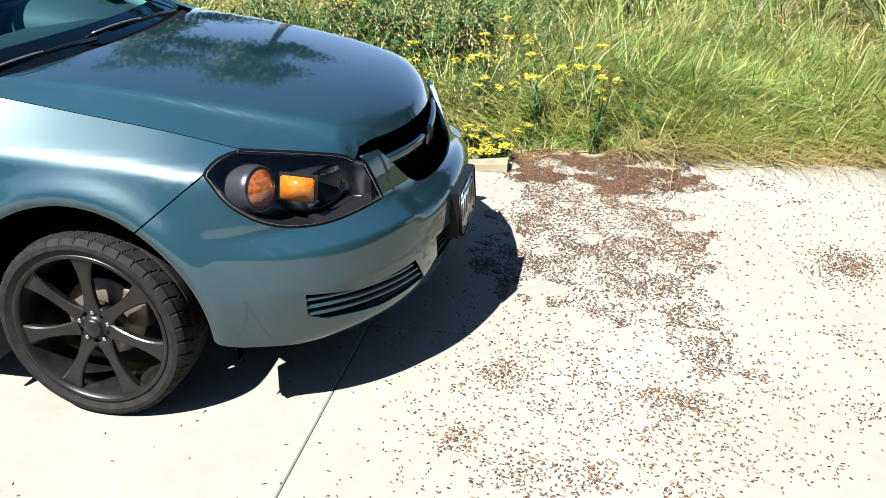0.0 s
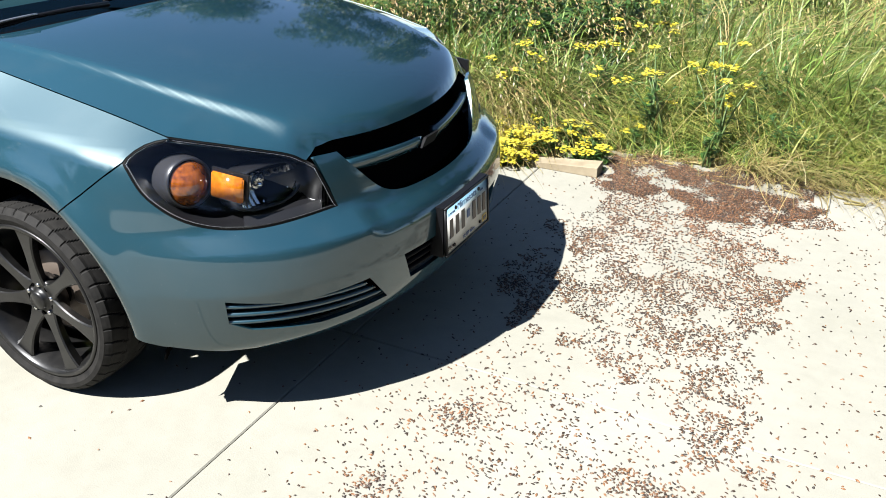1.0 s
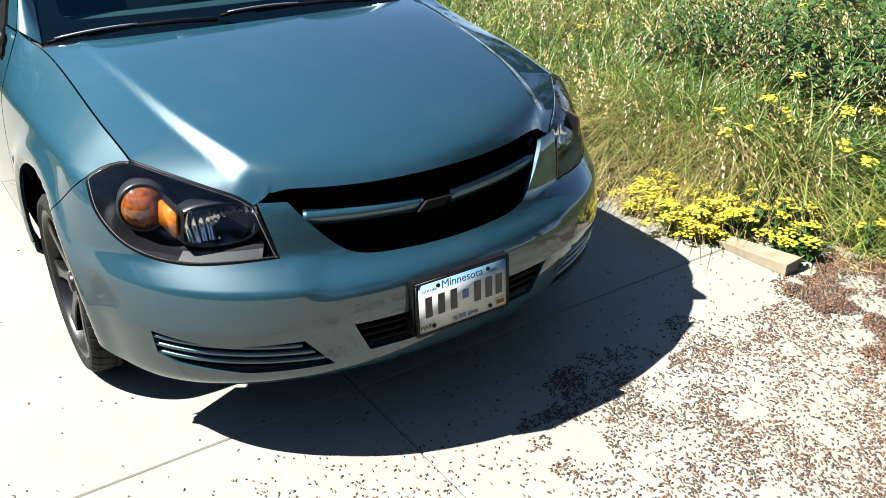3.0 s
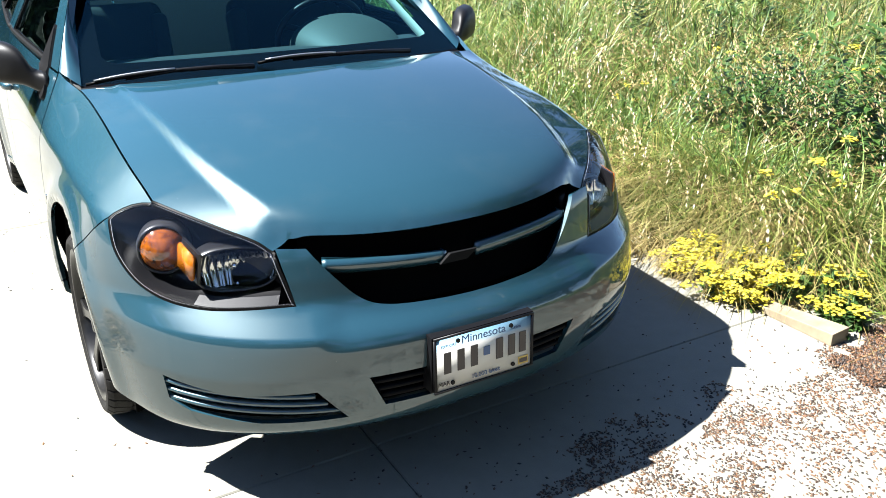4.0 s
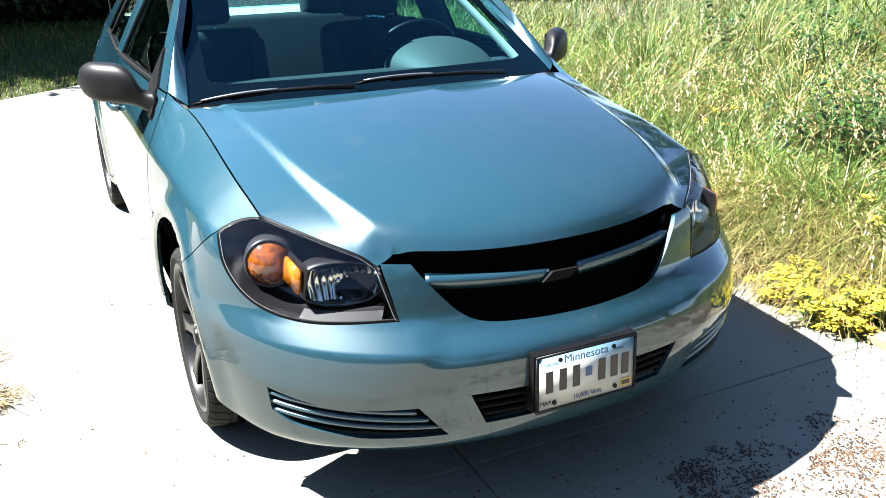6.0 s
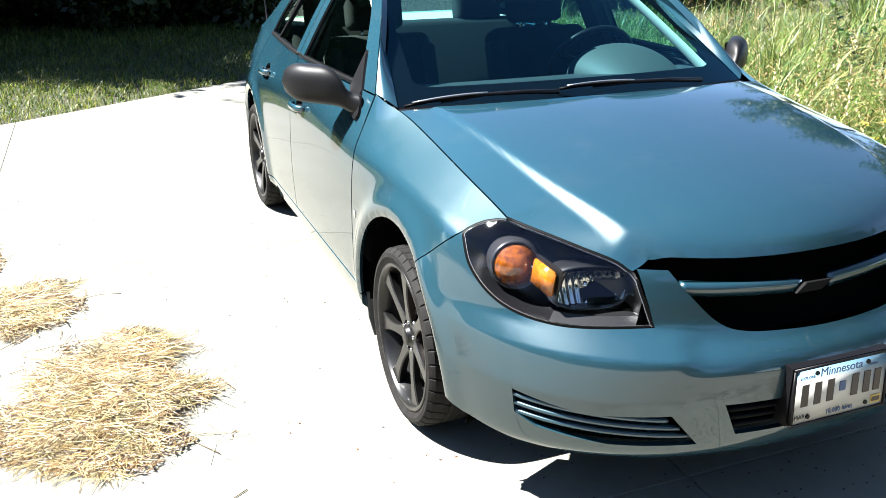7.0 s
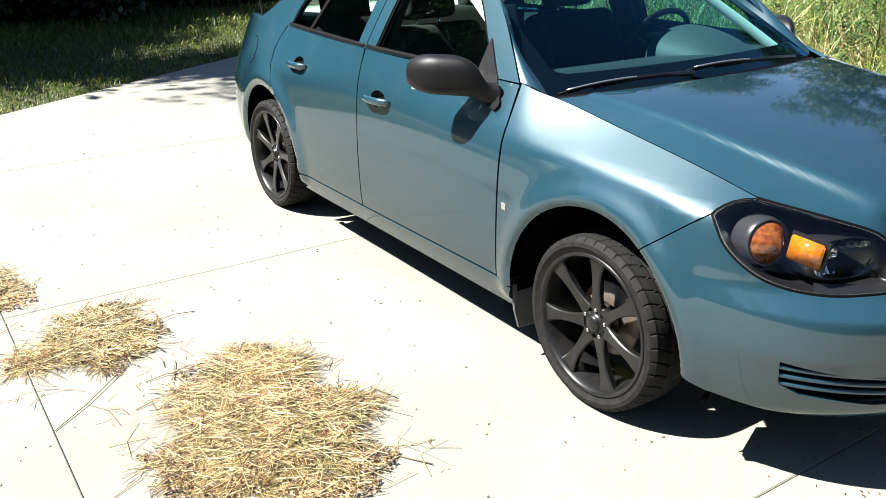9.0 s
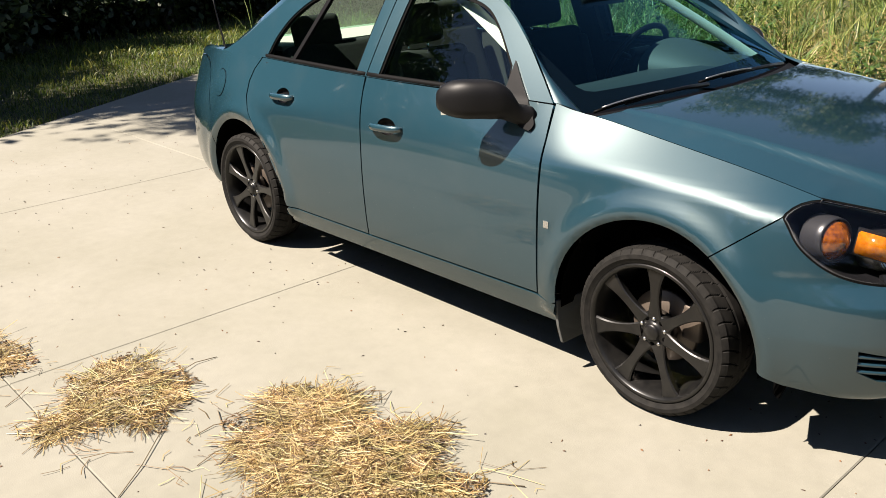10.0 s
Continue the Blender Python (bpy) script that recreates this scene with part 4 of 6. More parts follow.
part("antenna", tube([(-3.03, -0.66, 1.01), (-3.04, -0.66, 1.03), (-3.10, -0.66, 1.23), (-3.12, -0.66, 1.33)], [0.012, 0.006, 0.004, 0.004], 8), BLACK, car, "short black whip antenna")

# ---- car: mirrors and handles ----
MIRROR_GLASS = material("mirror_glass", (0.85, 0.87, 0.88), 0.02, 1.0)


def door_mirror(k):
    door = DOORS["front_door", k > 0]
    rings = []
    for t in np.linspace(0, 1, 22):
        # from the foot outwards
        y = pl(t, [0, 0.2, 1], [0.785, 0.83, 1.022])
        x = pl(t, [0, 0.25, 1], [-0.615, -0.665, -0.835])
        zc = hermite(t, [0, 0.17, 0.29, 0.45, 1.0], [0.962, 0.978, 1.012, 1.026, 1.030])
        end = math.sqrt(max(0.0, 1 - max(0.0, (t - 0.72) / 0.28) ** 2.6))
        hz = hermite(t, [0, 0.17, 0.29, 0.45, 0.6, 0.8, 1.0], [0.046, 0.044, 0.068, 0.079, 0.079, 0.077, 0.066]) * (0.12 + 0.88 * end)
        hx = hermite(t, [0, 0.2, 0.5, 1.0], [0.050, 0.052, 0.078, 0.080]) * (0.12 + 0.88 * end)
        ring = []
        for i in range(28):
            a = i * math.tau / 28
            c, sn = math.cos(a), math.sin(a)
            ring.append((x + hx * math.copysign(abs(c) ** 0.72, c) * (1.0 if c > 0 else 0.7), k * y, zc + hz * math.copysign(abs(sn) ** (0.8 if sn > 0 else 0.6), sn) * (1.0 if sn > 0 else 0.82)))
        rings.append(ring)
    m = part("door_mirror", loft(rings), MIRROR_BLACK, door, "black plastic door mirror")
    tri_line = smooth_line([(-0.735, 1.15), (-0.66, 1.065), (-0.585, 0.985), (-0.560, 0.945), (-0.575, 0.922)]) + [(-0.62, 0.93), (-0.74, 1.03)]
    part("mirror_foot", sheet(tri_line, lambda x, z: (x, (green(x, z)[1] if z > 1.02 else right_side(x, z)[1]) - 0.012, z), 0.02, out=(0, -1, 0), flip_y=k > 0, depth=0.012), MIRROR_FOOT, m, "grey mirror foot")
    g = [[(pl(t, [0, 0.25, 1], [-0.615, -0.665, -0.835]) - 0.058, k * pl(t, [0, 0.2, 1], [0.785, 0.83, 1.022]), 1.026 + v * 0.055) for v in (-1, -0.4, 0.4, 1)] for t in np.linspace(0.42, 0.86, 6)]
    part("mirror_glass", loft(g, closed=False, caps=False), MIRROR_GLASS, m)


MIRROR_BLACK = material("satin_black_plastic", (0.0035, 0.0035, 0.004), 0.47, Specular_IOR_Level=0.18)
mb = noise_tex(MIRROR_BLACK, 700, 2)
bump(MIRROR_BLACK, mb.outputs[0], 0.15, 0.001)
MIRROR_FOOT = material("grey_textured_plastic", (0.0035, 0.0035, 0.004), 0.45, Specular_IOR_Level=0.15)
door_mirror(-1)
door_mirror(1)
for (name, fy), door in DOORS.items():
    if name not in CUPS:
        continue
    cx, cz = CUPS[name]
    k = 1 if fy else -1
    y0 = half(cx, cz)
    rings = []
    for f, d in ((1.0, 0.0), (0.93, 0.010), (0.7, 0.022), (0.3, 0.026)):
        rings.append([(cx + 0.062 * f * math.cos(i * math.tau / 28), k * (half(cx + 0.062 * f * math.cos(i * math.tau / 28), cz + 0.036 * f * math.sin(i * math.tau / 28)) - d), cz + 0.036 * f * math.sin(i * math.tau / 28)) for i in range(28)])
    bm = bmesh.new()
    vs = [[bm.verts.new(p) for p in r] for r in rings]
    for a, b in zip(vs, vs[1:]):
        for i in range(28):
            bm.faces.new((a[i], a[(i + 1) % 28], b[(i + 1) % 28], b[i]))
    bm.faces.new(vs[-1])
    # body paint really; black here puts the cup's shadow into its colour
    part("handle_cup", bm, BLACK, door)
    rings = []
    for t in np.linspace(-1, 1, 15):
        x = cx + 0.105 * t
        yb = half(x, cz) + 0.004 + 0.028 * (1 - abs(t) ** 4)
        h = 0.0165 * (1 - 0.35 * abs(t) ** 6)
        d = 0.011
        z = cz - 0.002 + 0.004 * t
        rings.append([(x, k * (yb + d * math.cos(a) * (0.5 if math.cos(a) < 0 else 1)), z + h * math.sin(a)) for a in (i * math.tau / 12 for i in range(12))])
    part("door_handle", loft(rings), PAINT, door)

# fuel door in the right rear quarter
FX, FZ = -2.90, 0.855
part("fuel_door", sheet(oval(FX, FZ, 0.072, 0.070), lambda x, z: tuple(Vector(right_side(x, z)) + Vector((0, -0.0035, 0))), 0.012, out=(0, -1, 0), depth=0.004), PAINT, DOORS["rear_quarter", False])
# no cut gap: a near-black ring on the panel paints the gap's shade
part("fuel_door_gap", sheet(oval(FX, FZ, 0.0755, 0.0735), lambda x, z: tuple(Vector(right_side(x, z)) + Vector((0, -0.001, 0))), 0.012, holes=[oval(FX, FZ, 0.0725, 0.0705)], out=(0, -1, 0), depth=0.0), VOID, DOORS["rear_quarter", False])

# ---- wheels ----
def tyre_material():
    m = material("worn_tyre_rubber", (0.02, 0.019, 0.018), 0.75, Specular_IOR_Level=0.14)
    n = noise_tex(m, 35, 5, 0.6)
    base(m, ramp(m, n.outputs[0], [(0.3, (0.0038, 0.0037, 0.0036)), (0.7, (0.0115, 0.0108, 0.0098))]).outputs[0])
    bump(m, noise_tex(m, 300, 3).outputs[0], 0.2, 0.002)
    return m


TYRE = tyre_material()
RIM = material("satin_black_alloy", (0.010, 0.010, 0.011), 0.36, 0.12, Coat_Weight=0.16, Coat_Roughness=0.15, Specular_IOR_Level=0.3)
rn = noise_tex(RIM, 22, 5)
base(RIM, ramp(RIM, rn.outputs[0], [(0.35, (0.0035, 0.0035, 0.0037)), (0.75, (0.010, 0.0096, 0.009))]).outputs[0])
DISC = material("brake_disc", (0.10, 0.08, 0.065), 0.45, 0.5)
NUT = material("wheel_nut", (0.5, 0.5, 0.5), 0.2, 1.0)
R, RR = 0.305, 0.248


def tyre_mesh():
    prof = [(RR - 0.004, 0.012), (RR + 0.004, 0.004), (RR + 0.012, 0.000), (RR + 0.022, -0.006), (RR + 0.036, -0.004), (R - 0.012, 0.004), (R - 0.005, 0.012)]
    tread = [(R - 0.001 - 0.004 * (abs(u) ** 4), 0.022 + 0.075 * (u + 1)) for u in np.linspace(-1, 1, 19)]
    back = [(R - 0.012, 0.183), (R - 0.03, 0.190), (RR + 0.01, 0.185), (RR - 0.01, 0.175)]
    prof = prof + tread + back
    seg = 560
    bm = bmesh.new()
    rows = []
    n0 = 5
    for i, (r, a) in enumerate(prof):
        row = []
        for k in range(seg):
            rr = r
            ang = k / seg * math.tau
            if n0 <= i < n0 + 21:
                u = abs(i - (n0 + 11)) / 10
                ph = (k + 14.0 * max(0.0, 1 - u) ** 1.4) % 14
                if ph < 1.05 and u > 0.25:
                    rr -= 0.0045
                if (i - n0) in (8, 14):
                    rr -= 0.005
            row.append(bm.verts.new((rr * math.cos(ang), a, rr * math.sin(ang))))
        rows.append(row)
    for p, q in zip(rows, rows[1:]):
        for k in range(seg):
            bm.faces.new((p[k], q[k], q[(k + 1) % seg], p[(k + 1) % seg]))
    bmesh.ops.recalc_face_normals(bm, faces=bm.faces)
    return bm


def spoke_mesh(angle):
    rings = []
    for t in np.linspace(0, 1, 12):
        r = 0.050 + (RR - 0.016 - 0.050) * t
        w = 0.0175 + (0.012 if t < 0.45 else 0.021) * abs((t - 0.45) / (0.45 if t < 0.45 else 0.55)) ** 2.2
        y = 0.030 - 0.012 * math.sin(t * math.pi * 0.5) - 0.004 * t
        th = 0.022 + 0.01 * t
        rings.append([(r, y + 0.004, -w), (r, y, -w * 0.80), (r, y, w * 0.80), (r, y + 0.004, w), (r, y + th, w * 0.72), (r, y + th, -w * 0.72)])
    bm = loft([[Vector(p) for p in ring] for ring in rings])
    bm.transform(Matrix.Rotation(angle, 4, "Y"))
    return bm


def dup(ob, parent):
    o = ob.copy()
    scene.collection.objects.link(o)
    o.parent = parent
    return o


def wheel_set():
    rim = part("wheel", revolve([(RR - 0.002, 0.012), (RR + 0.003, 0.006), (RR + 0.002, 0.001), (RR - 0.006, 0.000), (RR - 0.012, 0.004), (RR - 0.016, 0.016), (RR - 0.024, 0.035),
                                 (RR - 0.030, 0.10), (RR - 0.026, 0.19), (RR, 0.20)], 96), RIM, car, "black seven-spoke alloy wheel")
    part("tyre", tyre_mesh(), TYRE, rim, "low-profile black tyre with worn tread", smooth=False)
    for i in range(7):
        part("spoke", spoke_mesh(i * math.tau / 7 - radians(90)), RIM, rim, smooth=False)
    part("hub", revolve([(0.0, 0.014), (0.026, 0.015), (0.030, 0.020), (0.031, 0.030), (0.046, 0.034), (0.064, 0.032), (0.070, 0.040), (0.070, 0.075), (0.0, 0.08)], 48), RIM, rim)
    for i in range(5):
        a = i * math.tau / 5 + 0.3
        bm = revolve([(0.0, 0.026), (0.006, 0.026), (0.0075, 0.030), (0.0075, 0.04)], 12)
        bm.transform(Matrix.Translation((0.048 * math.cos(a), 0, 0.048 * math.sin(a))))
        part("wheel_nut", bm, NUT, rim)
        a += math.tau / 10
        # near-black disc on the hub paints the dark inside of a hole
        bm = revolve([(0.0, 0.0318), (0.0085, 0.0318), (0.0095, 0.036), (0.0, 0.036)], 14)
        bm.transform(Matrix.Translation((0.050 * math.cos(a), 0, 0.050 * math.sin(a))))
        part("bolt_hole", bm, VOID, rim)
    part("brake_disc", revolve([(0.05, 0.100), (0.128, 0.100), (0.130, 0.104), (0.130, 0.120), (0.05, 0.120)], 56), DISC, rim, "rusty brake disc")
    return rim


wheel_front = wheel_set()
wheel_front.matrix_basis = Matrix.Translation((0, -0.852, R)) @ Matrix.Rotation(radians(2), 4, "Y")
for x, k, turn in ((-2.624, -1, 33), (0.0, 1, 15), (-2.624, 1, 40)):
    o = dup(wheel_front, car)
    for c in wheel_front.children:
        dup(c, o)
    o.matrix_basis = Matrix.Translation((x, 0.852 * k, R)) @ Matrix.Rotation(0 if k < 0 else math.pi, 4, "Z") @ Matrix.Rotation(radians(turn), 4, "Y")
for x in (0.0, -2.624):
    for k in (-1, 1):
        bm = rect_block(0.075, 0.07, 0.13)
        o = part("brake_caliper", bm, DISC, car)
        o.location = (x + (0.115 if x == 0 else -0.1), k * 0.735, R + 0.045)
        soft(o, 0.012)
        part("axle", tube([(x, k * 0.77, R), (x, k * 0.3, R)], 0.05, 12), VOID, car)

# rear wheel wells closed with the same near-black that stands for shade
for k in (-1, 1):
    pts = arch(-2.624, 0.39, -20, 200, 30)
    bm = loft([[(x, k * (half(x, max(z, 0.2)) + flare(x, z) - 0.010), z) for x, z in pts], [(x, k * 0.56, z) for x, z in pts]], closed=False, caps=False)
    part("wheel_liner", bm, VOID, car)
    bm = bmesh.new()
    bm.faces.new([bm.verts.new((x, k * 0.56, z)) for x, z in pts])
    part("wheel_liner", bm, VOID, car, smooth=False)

# ---- inside the car ----
SEAT = material("dark_grey_fabric", (0.045, 0.047, 0.05), 0.9, Specular_IOR_Level=0.1)
sn = noise_tex(SEAT, 260, 3)
base(SEAT, ramp(SEAT, sn.outputs[0], [(0.3, (0.010, 0.012, 0.0118)), (0.7, (0.027, 0.032, 0.031))]).outputs[0])
SEAT_PALE = material("pale_grey_fabric", (0.018, 0.020, 0.019), 0.9)
DASH = material("dash_plastic_grey", (0.010, 0.0125, 0.013), 0.6)
PALE = material("pale_grey_trim", (0.42, 0.43, 0.38), 0.7)
GAUGE = material("soft_grey_dash", (0.018, 0.022, 0.019), 0.7)


def pad(name, w, d, h, m, mat, parent, r=0.05, label=""):
    bm = rect_block(w, d, h)
    bmesh.ops.bevel(bm, geom=bm.edges[:], offset=r, segments=4, affect="EDGES", profile=0.6)
    bm.transform(m)
    return part(name, bm, mat, parent, label)


def seat(x, y):
    s = pad("seat", 0.50, 0.50, 0.16, pose(x, y, 0.46, 0, -6, 0), SEAT, car, 0.05, "dark grey cloth car seat")
    pad("backrest", 0.15, 0.50, 0.60, pose(x - 0.34, y, 0.80, 0, -18, 0), SEAT, s, 0.06)
    for k in (-1, 1):
        pad("bolster", 0.13, 0.075, 0.52, pose(x - 0.31, y + 0.225 * k, 0.79, 0, -18, 0), SEAT_PALE, s, 0.035, "pale side bolster")
        part("headrest_post", tube([(x - 0.43, y + 0.06 * k, 1.06), (x - 0.45, y + 0.06 * k, 1.14)], 0.006, 6), CHROME, s)
    pad("headrest", 0.10, 0.27, 0.18, pose(x - 0.455, y, 1.20, 0, -12, 0), SEAT, s, 0.04)


seat(-1.22, -0.40)
seat(-1.22, 0.40)
s = pad("rear_seat", 0.50, 1.26, 0.18, pose(-2.02, 0, 0.45, 0, -6, 0), SEAT, car, 0.05, "dark grey cloth rear bench")
pad("backrest", 0.16, 1.30, 0.58, pose(-2.36, 0, 0.78, 0, -24, 0), SEAT, s, 0.05)
for y in (-0.42, 0.42):
    pad("headrest", 0.10, 0.27, 0.17, pose(-2.47, y, 1.12, 0, -15, 0), SEAT, s, 0.04)
    part("headrest_post", tube([(-2.46, y, 1.0), (-2.47, y, 1.06)], 0.02, 6), CHROME, s)
rings = []
for i in range(25):
    y = -0.72 + 1.44 * i / 24
    bow = 0.10 * (1 - (y / 0.72) ** 2)
    rings.append([(-0.44 + bow, y, 0.985), (-0.62 + bow * 0.6, y, 1.015), (-0.82 + bow * 0.4, y, 0.99), (-0.90, y, 0.93), (-0.88, y, 0.70), (-0.60, y, 0.60)])
part("dashboard", loft(rings), DASH, car, "grey plastic dashboard")
bm = bmesh.new()
rows = []
for i in range(13):
    u = i / 12
    row = []
    for k in range(33):
        a = math.pi * k / 32
        grow = math.cos(u * math.pi / 2) ** 0.8
        row.append(bm.verts.new((-0.835 + 0.34 * u, 0.375 + 0.215 * math.cos(a) * (0.55 + 0.45 * grow), 0.965 + 0.135 * math.sin(a) ** 0.8 * (0.25 + 0.75 * grow))))
    rows.append(row)
for p, q in zip(rows, rows[1:]):
    for k in range(32):
        bm.faces.new((p[k], p[k + 1], q[k + 1], q[k]))
bmesh.ops.recalc_face_normals(bm, faces=bm.faces)
part("gauge_hood", bm, GAUGE, car, "grey instrument hood")
sw = pose(-0.985, 0.350, 0.990, 0, -64, 0)
bm = bmesh.new()
rings = []
for i in range(48):
    a = i * math.tau / 48
    rings.append([sw @ Vector(((0.185 + 0.014 * math.cos(b)) * math.cos(a), (0.185 + 0.014 * math.cos(b)) * math.sin(a), 0.014 * math.sin(b))) for b in (j * math.tau / 10 for j in range(10))])
vs = [[bm.verts.new(p) for p in r] for r in rings]
for i in range(48):
    for j in range(10):
        bm.faces.new((vs[i][j], vs[i][(j + 1) % 10], vs[(i + 1) % 48][(j + 1) % 10], vs[(i + 1) % 48][j]))
bmesh.ops.recalc_face_normals(bm, faces=bm.faces)
wheel = part("steering_wheel", bm, BLACK, car, "black steering wheel")
pad("wheel_hub", 0.13, 0.15, 0.05, sw, BLACK, wheel, 0.02)
for a in (20, 160, 270):
    part("wheel_spoke", tube([sw @ Vector((0.05 * math.sin(radians(a)), 0.05 * math.cos(radians(a)), 0)), sw @ Vector((0.18 * math.sin(radians(a)), 0.18 * math.cos(radians(a)), 0))], 0.014, 8), BLACK, wheel)
for k in (-1, 1):
    rows = []
    for j, t in enumerate(np.linspace(0.02, 1, 16)):
        p = Vector(ws(-0.93, t))
        a = Vector(green(*A_LOW[int(t * (len(A_LOW) - 1))]))
        q = p + Vector((-0.16, -0.015, 0.01))
        rows.append([Vector((v.x - 0.03, v.y * -k, v.z)) for v in (p + Vector((-0.012, 0.01, -0.012)), (p + q) / 2 + Vector((-0.02, 0.03, -0.02)), q + Vector((-0.0, 0.0, 0)))])
    part("pillar_trim", loft(rows, closed=False, caps=False), PALE, car, "pale pillar trim")
    part("door_card", box(-2.45, -0.55, k * 0.745 - 0.012, k * 0.745 + 0.012, 0.32, 1.0), SEAT, car, smooth=False)
    part("pillar_trim", loft([[(-1.63, k * (0.745 - 0.19 * t), 1.0 + 0.4 * t), (-1.48, k * (0.745 - 0.19 * t), 1.0 + 0.4 * t), (-1.48, k * (0.71 - 0.19 * t), 1.0 + 0.4 * t), (-1.63, k * (0.71 - 0.19 * t), 1.0 + 0.4 * t)] for t in (0, 0.5, 1)]), SEAT, car, smooth=False)
part("headliner", sheet([(a, b * 0.97) for a, b in ROOF], lambda x, y: (x, y, roof_z(x, y) - 0.03), 0.1, out=(0, 0, -1), depth=0.0), PALE, car)
part("inner_mirror", box(-0.92, -0.89, -0.12, 0.12, 1.285, 1.345), BLACK, car)

# the car's middle line lies a little left of the origin: widen the left half
bpy.context.view_layer.update()
for o in [c for c in car.children_recursive if c.type == "MESH"]:
    top = o
    while top.parent is not car:
        top = top.parent
    if top.name.startswith(("number_plate", "plate_bracket")) or o.name.startswith("emblem"):
        continue
    co = np.empty(len(o.data.vertices) * 3, np.float32)
    o.data.vertices.foreach_get("co", co)
    co = co.reshape(-1, 3)
    m = np.array(o.matrix_world)
    w = co @ m[:3, :3].T + m[:3, 3]
    if w[:, 1].max() < -0.5:
        continue
    u = np.clip((w[:, 1] + 0.5) / 1.25, 0, 1)
    w[:, 1] += 0.088 * u * u * (3 - 2 * u)
    inv = np.linalg.inv(m)
    if o.data.users > 1:
        o.data = o.data.copy()
    o.data.vertices.foreach_set("co", (w @ inv[:3, :3].T + inv[:3, 3]).astype(np.float32).ravel())
    o.data.update()

# ---- pavement and ground ----
CONCRETE = material("worn_concrete", (0.5, 0.44, 0.35), 0.88)
c1, c2, c3 = noise_tex(CONCRETE, 0.9, 6, 0.6), noise_tex(CONCRETE, 14, 6, 0.65), noise_tex(CONCRETE, 220, 3)
tone = ramp(CONCRETE, c1.outputs[0], [(0.30, (0.144, 0.139, 0.110)), (0.55, (0.164, 0.158, 0.130)), (0.75, (0.180, 0.174, 0.148))])
grain = ramp(CONCRETE, c2.outputs[0], [(0.30, (0.90, 0.90, 0.90)), (0.65, (1.0, 1.0, 1.0))])
base(CONCRETE, mix(CONCRETE, 1.0, tone.outputs[0], grain.outputs[0], "MULTIPLY"))
bump(CONCRETE, c3.outputs[0], 0.25, 0.003)
SOIL = material("weedy_soil", (0.10, 0.08, 0.05), 0.95)
g1, g2 = noise_tex(SOIL, 0.7, 5), noise_tex(SOIL, 25, 5, 0.7)
soil = mix(SOIL, g1.outputs[0], (0.012, 0.0197, 0.00546), (0.0246, 0.0284, 0.00983))
base(SOIL, mix(SOIL, g2.outputs[0], soil, (0.041, 0.0328, 0.0175)))
bump(SOIL, g2.outputs[0], 0.6, 0.03)
bm = bmesh.new()
bmesh.ops.create_grid(bm, x_segments=60, y_segments=60, size=300)
for v in bm.verts:
    v.co.z = -0.035
tagged(part("ground", bm, SOIL), "weedy soil and lawn round the concrete", "ground", kind="structure")


def clip(poly, keep):
    """The part of a polygon where keep(x, y) >= 0."""
    out = []
    for i, p in enumerate(poly):
        q = poly[(i + 1) % len(poly)]
        a, b = keep(*p), keep(*q)
        if a >= 0:
            out.append(p)
        if (a >= 0) != (b >= 0):
            t = a / (a - b)
            out.append((p[0] + (q[0] - p[0]) * t, p[1] + (q[1] - p[1]) * t))
    return out


def prism(poly, z0, z1, chamfer=0.004):
    bm = bmesh.new()
    cx, cy = sum(p[0] for p in poly) / len(poly), sum(p[1] for p in poly) / len(poly)

    def ring(z, d):
        return [bm.verts.new((x - math.copysign(min(d, abs(x - cx)), x - cx), y - math.copysign(min(d, abs(y - cy)), y - cy), z)) for x, y in poly]
    rs = [ring(z0, 0), ring(z1 - chamfer, 0), ring(z1, chamfer)]
    n = len(poly)
    for a, b in zip(rs, rs[1:]):
        for i in range(n):
            bm.faces.new((a[i], a[(i + 1) % n], b[(i + 1) % n], b[i]))
    bm.faces.new(rs[-1])
    bmesh.ops.recalc_face_normals(bm, faces=bm.faces)
    if rs[-1][0].link_faces and bm.faces[:][-1].normal.z < 0:
        bmesh.ops.reverse_faces(bm, faces=bm.faces)
    return bm


def back_edge(x, y):
    return x + 6.02 + 0.636 * (y + 2.03)


JOINT = material("joint_dirt", (0.075, 0.065, 0.048), 0.95)
poly = clip([(-9.6, -9.4), (8.2, -9.4), (8.2, 2.06), (-9.6, 2.06)], back_edge)
pavement = tagged(part("pavement", prism([(x, y - 0.02) for x, y in poly], -0.10, -0.012), JOINT, smooth=False), "pale concrete driveway in large slabs", "driveway", kind="structure")
XJ = [-9.6, -6.75, -4.31, -1.89, 0.66, 3.15, 5.6, 8.2]
YJ = [-9.4, -7.0, -4.7, -2.40, -0.15, 2.06]
for x0, x1 in zip(XJ, XJ[1:]):
    for y0, y1 in zip(YJ, YJ[1:]):
        q = clip([(x0 + 0.0014, y0 + 0.0014), (x1 - 0.0014, y0 + 0.0014), (x1 - 0.0014, y1 - 0.0014), (x0 + 0.0014, y1 - 0.0014)], back_edge)
        if len(q) > 2:
            part("slab", prism(q, -0.09, 0.0), CONCRETE, pavement, smooth=False)


